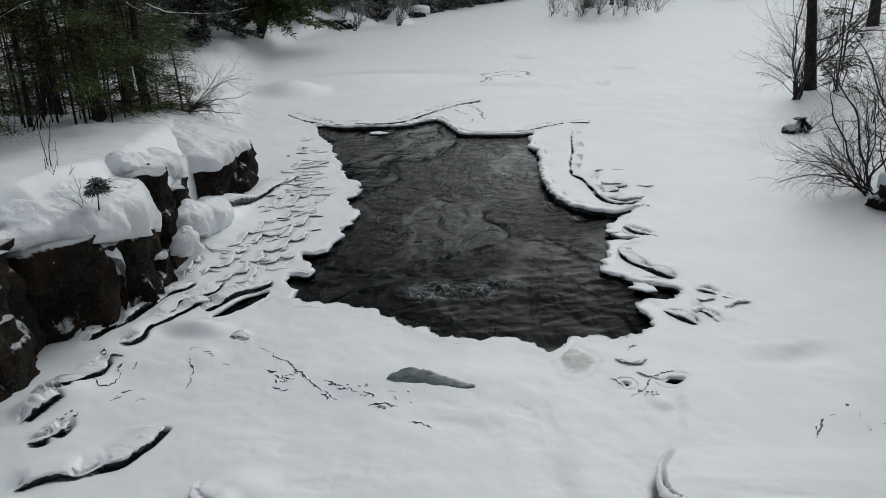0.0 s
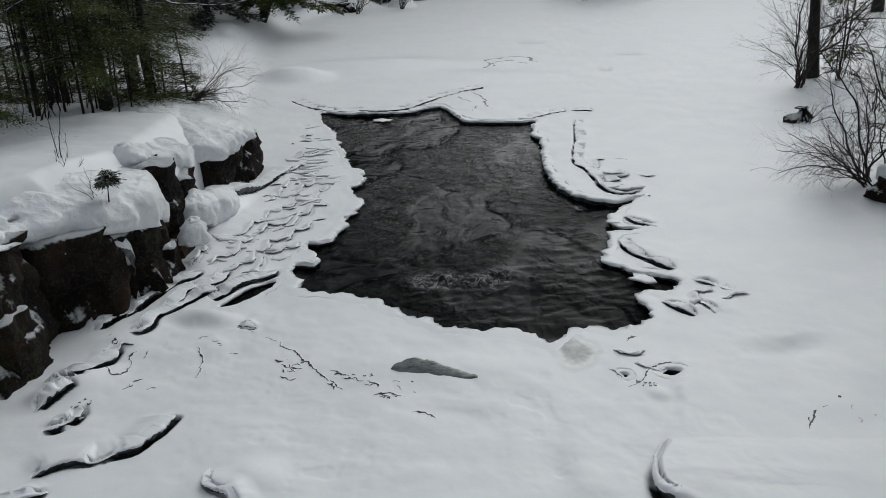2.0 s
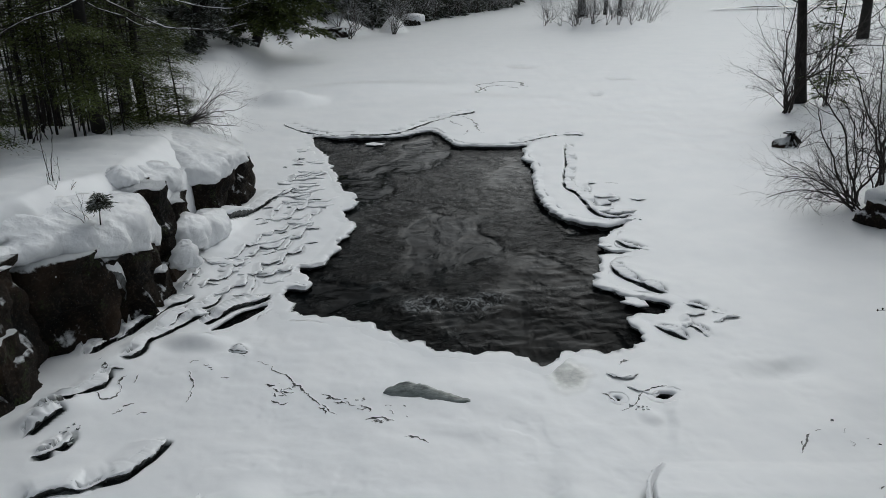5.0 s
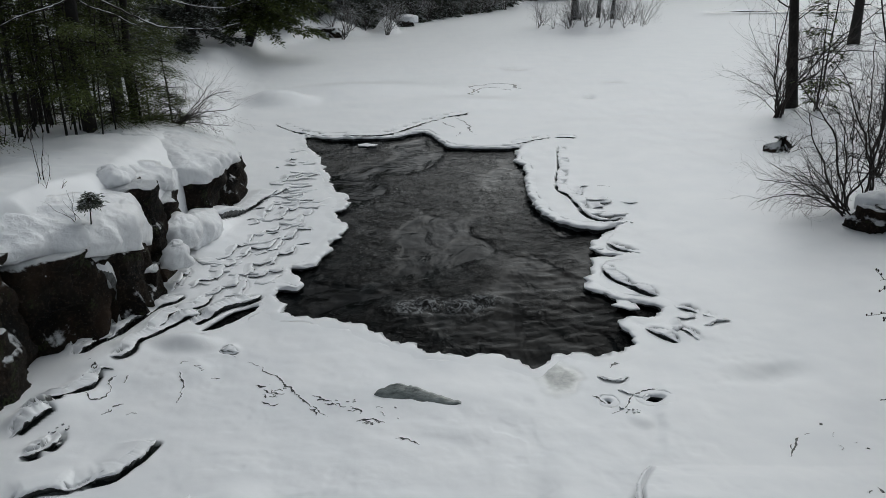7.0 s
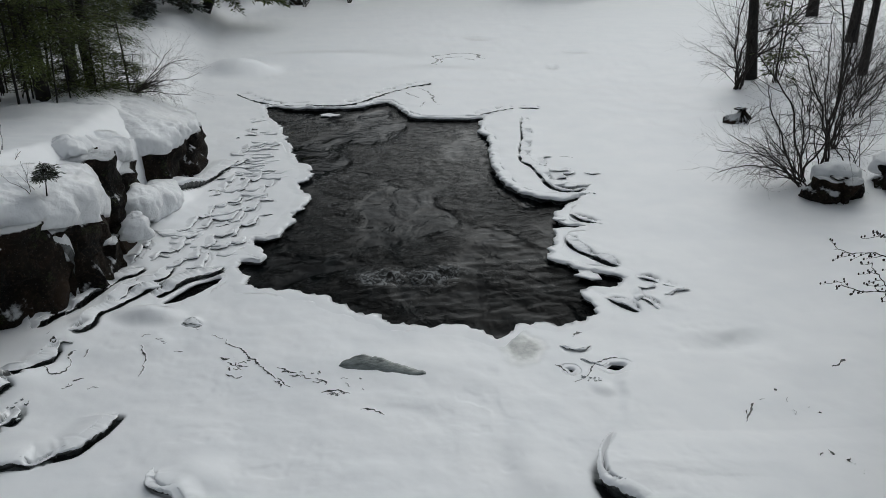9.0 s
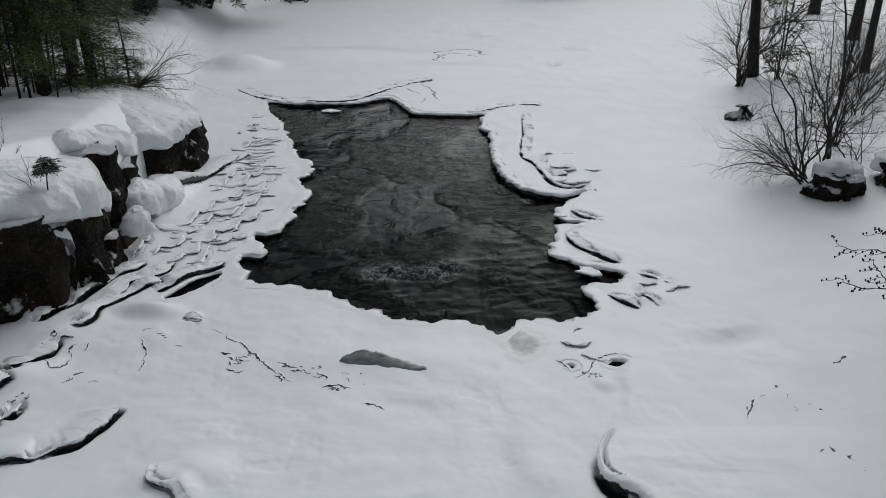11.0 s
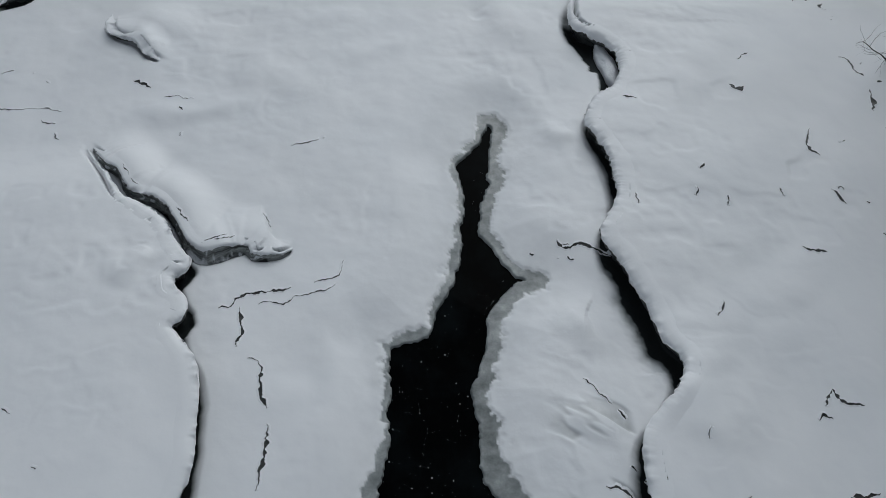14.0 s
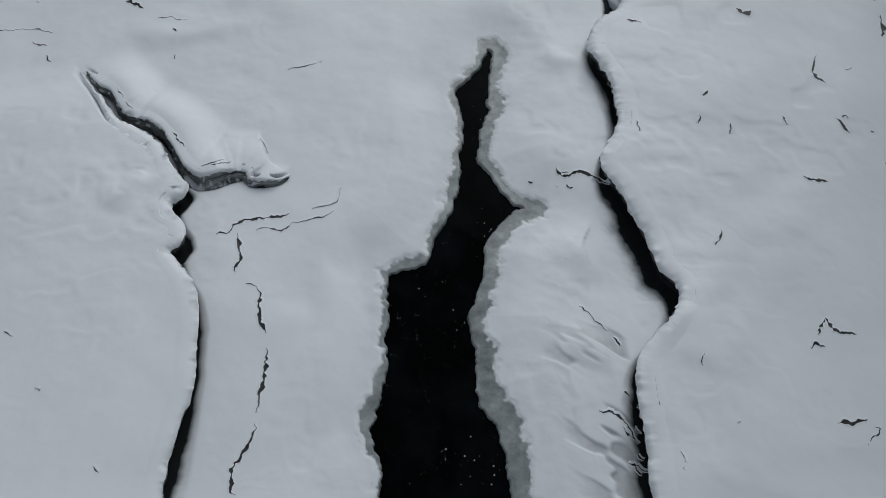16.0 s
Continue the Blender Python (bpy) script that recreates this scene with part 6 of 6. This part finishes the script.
# eastern bank
bare_tree(12.75, 29.0, 31, 13, 0.2, "dark straight trunk on the snowy bank", (16, 4, 3), (-0.1, 0), first=0.06, bend=0.012)
bare_tree(16.3, 27.9, 32, 12, 0.15, "dark brown trunk standing on the snowy bank", (12, 4, 3), (-0.02, 0), first=0.08, bend=0.008)
bare_tree(24.4, 48.4, 33, 16, 0.3, "thick dark trunk standing behind the bank", (14, 4, 2), (-0.02, 0), first=0.12, bend=0.008)
bare_tree(20.3, 36.2, 34, 13, 0.24, "dark tree trunk on the snowy bank", (14, 4, 2), first=0.1, bend=0.008)
for x, y, h, sd in ((15.2, 32.0, 6, 43), (13.2, 23.6, 7, 45), (14.5, 26.0, 7, 47), (12.0, 18.2, 5, 50), (13.4, 21.0, 6, 53)):
    bare_tree(x, y, sd, h, 0.04, "thin leafless sapling with fine twigs", (18, 6, 3), (float(np.random.default_rng(sd).uniform(-0.15, 0.1)), 0), 0.1, 0.07)
bare_shrub(11.6, 27.4, 41, 7, 5.0, "leafless clump of thin dark stems with fine twigs", 0.3, (-0.02, 0), (12, 6, 4), 0.035)
bare_shrub(11.9, 27.9, 42, 8, 3.0, "leafless thicket at the foot of dark trunks", 0.8, (-0.2, 0), (11, 6, 3), 0.018)
bare_shrub(13.0, 27.6, 44, 6, 2.6, "leafless thicket between dark trunks", 0.7, (0, 0), (11, 6, 3), 0.018)
cedar(13.2, 28.0, 51, 4.5, 0.9, "small sparse cedar between bare trunks", 0.1, 30, 40, 0.13, radius=0.04)
bare_shrub(8.7, 16.3, 61, 9, 2.2, "leafless alder shrub with low arching stems", 0.5, (-1.1, -0.1), (12, 6, 4), 0.015, rise=-0.05, wide=1.1)
bare_shrub(8.85, 16.6, 68, 9, 2.0, "leafless alder shrub with spreading stems", 0.8, (-0.5, 0.2), (11, 6, 3), 0.014, rise=-0.02, wide=1.1)
bare_shrub(8.9, 16.9, 62, 5, 3.3, "leafless alder shrub with tall crooked dark stems", 0.28, (-0.1, 0), (9, 6, 4), 0.026)
bare_shrub(9.7, 17.4, 63, 7, 3.4, "leafless alder with upright dark stems", 0.25, (0, 0), (10, 6, 4), 0.026)
bare_shrub(10.3, 17.2, 64, 6, 2.0, "tangled leafless shrub beside the boulder", 0.7, (0, 0), (11, 6, 3), 0.014)
bare_shrub(10.6, 18.8, 69, 10, 2.4, "leafless alder thicket on the snowy bank", 0.6, (0, 0), (12, 6, 4), 0.016)
bare_shrub(9.9, 22.3, 65, 6, 1.0, "low leafless shrub around a dark rock", 0.9, (0, 0), (6, 4, 2), 0.009)


def budded_branch():
    """A bare alder bough reaching in from the bank, with dark catkin buds."""
    r = np.random.default_rng(77)
    root = thing("alder_bough", (6.6, 9.0, ground_z(6.6, 9.0) - 0.05), "bare alder bough with small dark buds above snow", "branch")
    o = np.array(root.matrix_basis.translation)
    wood, buds = Bag(), Bag()
    for line in [[(6.73, 9.0, 1.2), (6.42, 9.0, 1.22), (6.12, 9.0, 1.22), (5.82, 9.0, 1.24), (5.6, 9.0, 1.31), (5.48, 9.0, 1.39)], [(6.66, 9.0, 1.48), (6.33, 9.0, 1.62), (6.06, 9.0, 1.71), (5.85, 9.0, 1.78), (5.6, 9.0, 1.77), (5.37, 9.0, 1.82)], [(6.86, 9.0, 0.66), (6.47, 9.0, 1.03), (6.14, 9.0, 1.32), (6.01, 9.0, 1.48), (5.88, 9.0, 1.65)], [(6.58, 9.0, 1.83), (6.25, 9.0, 1.94), (6.01, 9.0, 1.98), (5.89, 9.0, 2.01)]]:
        pts = np.array([(o[0], o[1], o[2])] + line) - o
        t = np.linspace(0, len(pts) - 1, 24)
        path = np.stack([np.interp(t, np.arange(len(pts)), pts[:, q]) for q in range(3)], 1)
        path[1:-1] = 0.5 * path[1:-1] + 0.25 * (path[2:] + path[:-2])
        path += 0.008 * r.standard_normal(path.shape)
        wood.tube(path, np.linspace(0.012, 0.004, 24), 4)
        for i in range(8, 24, 2):
            side = wander(r, path[i], (-1, r.uniform(-0.5, 0.5), r.uniform(-0.9, 0.9)), r.uniform(0.1, 0.3), 5, 0.2)
            wood.tube(side, np.linspace(0.005, 0.0025, 6), 3)
            for q in (2, 4, 5):
                at = side[q] + r.standard_normal(3) * 0.01
                buds.tube([at, at + [0, 0, 0.012], at + [0, 0, 0.024], at + [0, 0, 0.034]], [0.004, 0.012, 0.011, 0.003], 5)
    w = part("stem", wood, TWIG, root)
    tagged(part("bud", buds, TWIG, w, "small dark buds"), kind="stuff")


budded_branch()
bare_shrub(5.3, 6.1, 67, 3, 0.8, "bare dark twigs poking out of the snow", 0.8, (-0.9, 0.0), (5, 3, 1), 0.008)

# seedlings and stalks on the western shelf
CAP = np.array([v.co for v in next(o for o in bpy.data.objects if o.name == "snow_cap").data.vertices])


def cap_top(x, y):
    near_by = np.hypot(CAP[:, 0] - x, CAP[:, 1] - y) < 0.2
    return float(CAP[near_by, 2].max())


bare_shrub(-6.4, 12.3, 71, 3, 0.9, "dead stalk standing in the snow", 0.4, (0.1, 0), (3, 1, 0), 0.009, z=cap_top(-6.4, 12.3))
bare_shrub(-6.2, 12.0, 72, 3, 0.4, "low dead twigs poking from snow", 1.2, (0.3, 0), (4, 2, 1), 0.008, z=cap_top(-6.2, 12.0))
bare_shrub(-5.45, 11.3, 73, 3, 0.5, "bare twigs drooping from the snow edge", 1.0, (0.4, -0.3), (4, 2, 1), 0.006, z=cap_top(-5.55, 11.4))
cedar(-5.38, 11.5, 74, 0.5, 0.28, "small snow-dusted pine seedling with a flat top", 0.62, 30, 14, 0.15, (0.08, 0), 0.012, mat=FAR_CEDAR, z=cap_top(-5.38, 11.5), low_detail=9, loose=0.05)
bare_shrub(-6.6, 19.4, 75, 15, 1.5, "leafless shrub arching over the snow edge", 0.9, (1.1, -0.1), (10, 7, 4), 0.011, TWIG, z=1.75, rise=-0.05)

# bushes on the low island and the far banks
for i in range(38):
    r = np.random.default_rng(700 + i)
    bare_shrub(r.uniform(7.8, 18.5), r.uniform(66.5, 72), 710 + i, 5, r.uniform(1.2, 3.5), "leafless bush on a low snowy island", 0.7, (0, 0), (9, 5, 3), 0.016, SNOWY_TWIG)
for i in range(5):
    r = np.random.default_rng(740 + i)
    bare_tree(r.uniform(10, 17), r.uniform(70, 74), 750 + i, 8, 0.2, "bare tree on a low snowy island", (10, 4, 2))
for i in range(12):
    r = np.random.default_rng(760 + i)
    bare_shrub(r.uniform(-13, -4), r.uniform(56, 76), 770 + i, 5, r.uniform(1.5, 3.5), "leafless bush along the far snowy bank", 0.7, (0.2, 0), (7, 4, 2), 0.03, SNOWY_TWIG)
for i in range(16):
    r = np.random.default_rng(800 + i)
    bare_shrub(-8 + 1.1 * i + r.uniform(-0.5, 0.5), 70 + 2.1 * i + r.uniform(-2, 1), 810 + i, 5, r.uniform(2, 4), "grey leafless brush on the far wooded bank", 0.7, (0, 0), (8, 5, 2), 0.05, SNOWY_TWIG)
for x, y, sd in ((12.6, 21.5, 1), (13.6, 23.4, 2), (11.9, 22.6, 3), (15.0, 26.5, 4), (14.2, 24.2, 5), (16.5, 29.5, 6)):
    bare_shrub(x, y, 840 + sd, 7, 2.4, "leafless alder thicket higher on the bank", 0.6, (0, 0), (10, 6, 3), 0.016)
for x, y, h, sd in ((-10.5, 66, 4, 1), (-8.5, 70, 4, 2), (-6.8, 72, 3, 3), (-5, 75.5, 4, 4), (-3.4, 79, 4, 5), (-1.4, 83, 4, 6), (0.4, 87, 5, 7), (2.2, 91, 5, 8), (4.0, 95, 5, 10), (6, 99, 5, 11), (8.5, 104, 5, 12), (-12, 58, 4, 9)):
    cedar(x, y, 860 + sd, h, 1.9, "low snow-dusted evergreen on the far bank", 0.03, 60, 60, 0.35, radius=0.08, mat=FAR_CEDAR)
# out-of-view cedars, added only to block skylight from the near eastern snow
for x, y, h, sd in ((12.0, 12.0, 11, 1), (11.2, 9.2, 12, 2), (10.8, 5.8, 11, 3), (11.4, 2.2, 12, 4), (10.6, -2.0, 11, 5), (14.0, 7.0, 13, 6)):
    cedar(x, y, 880 + sd, 1.35 * h, 3.0, "unseen cedar added to shade the near eastern snow", 0.12, 130, 110, 0.4, radius=0.16)
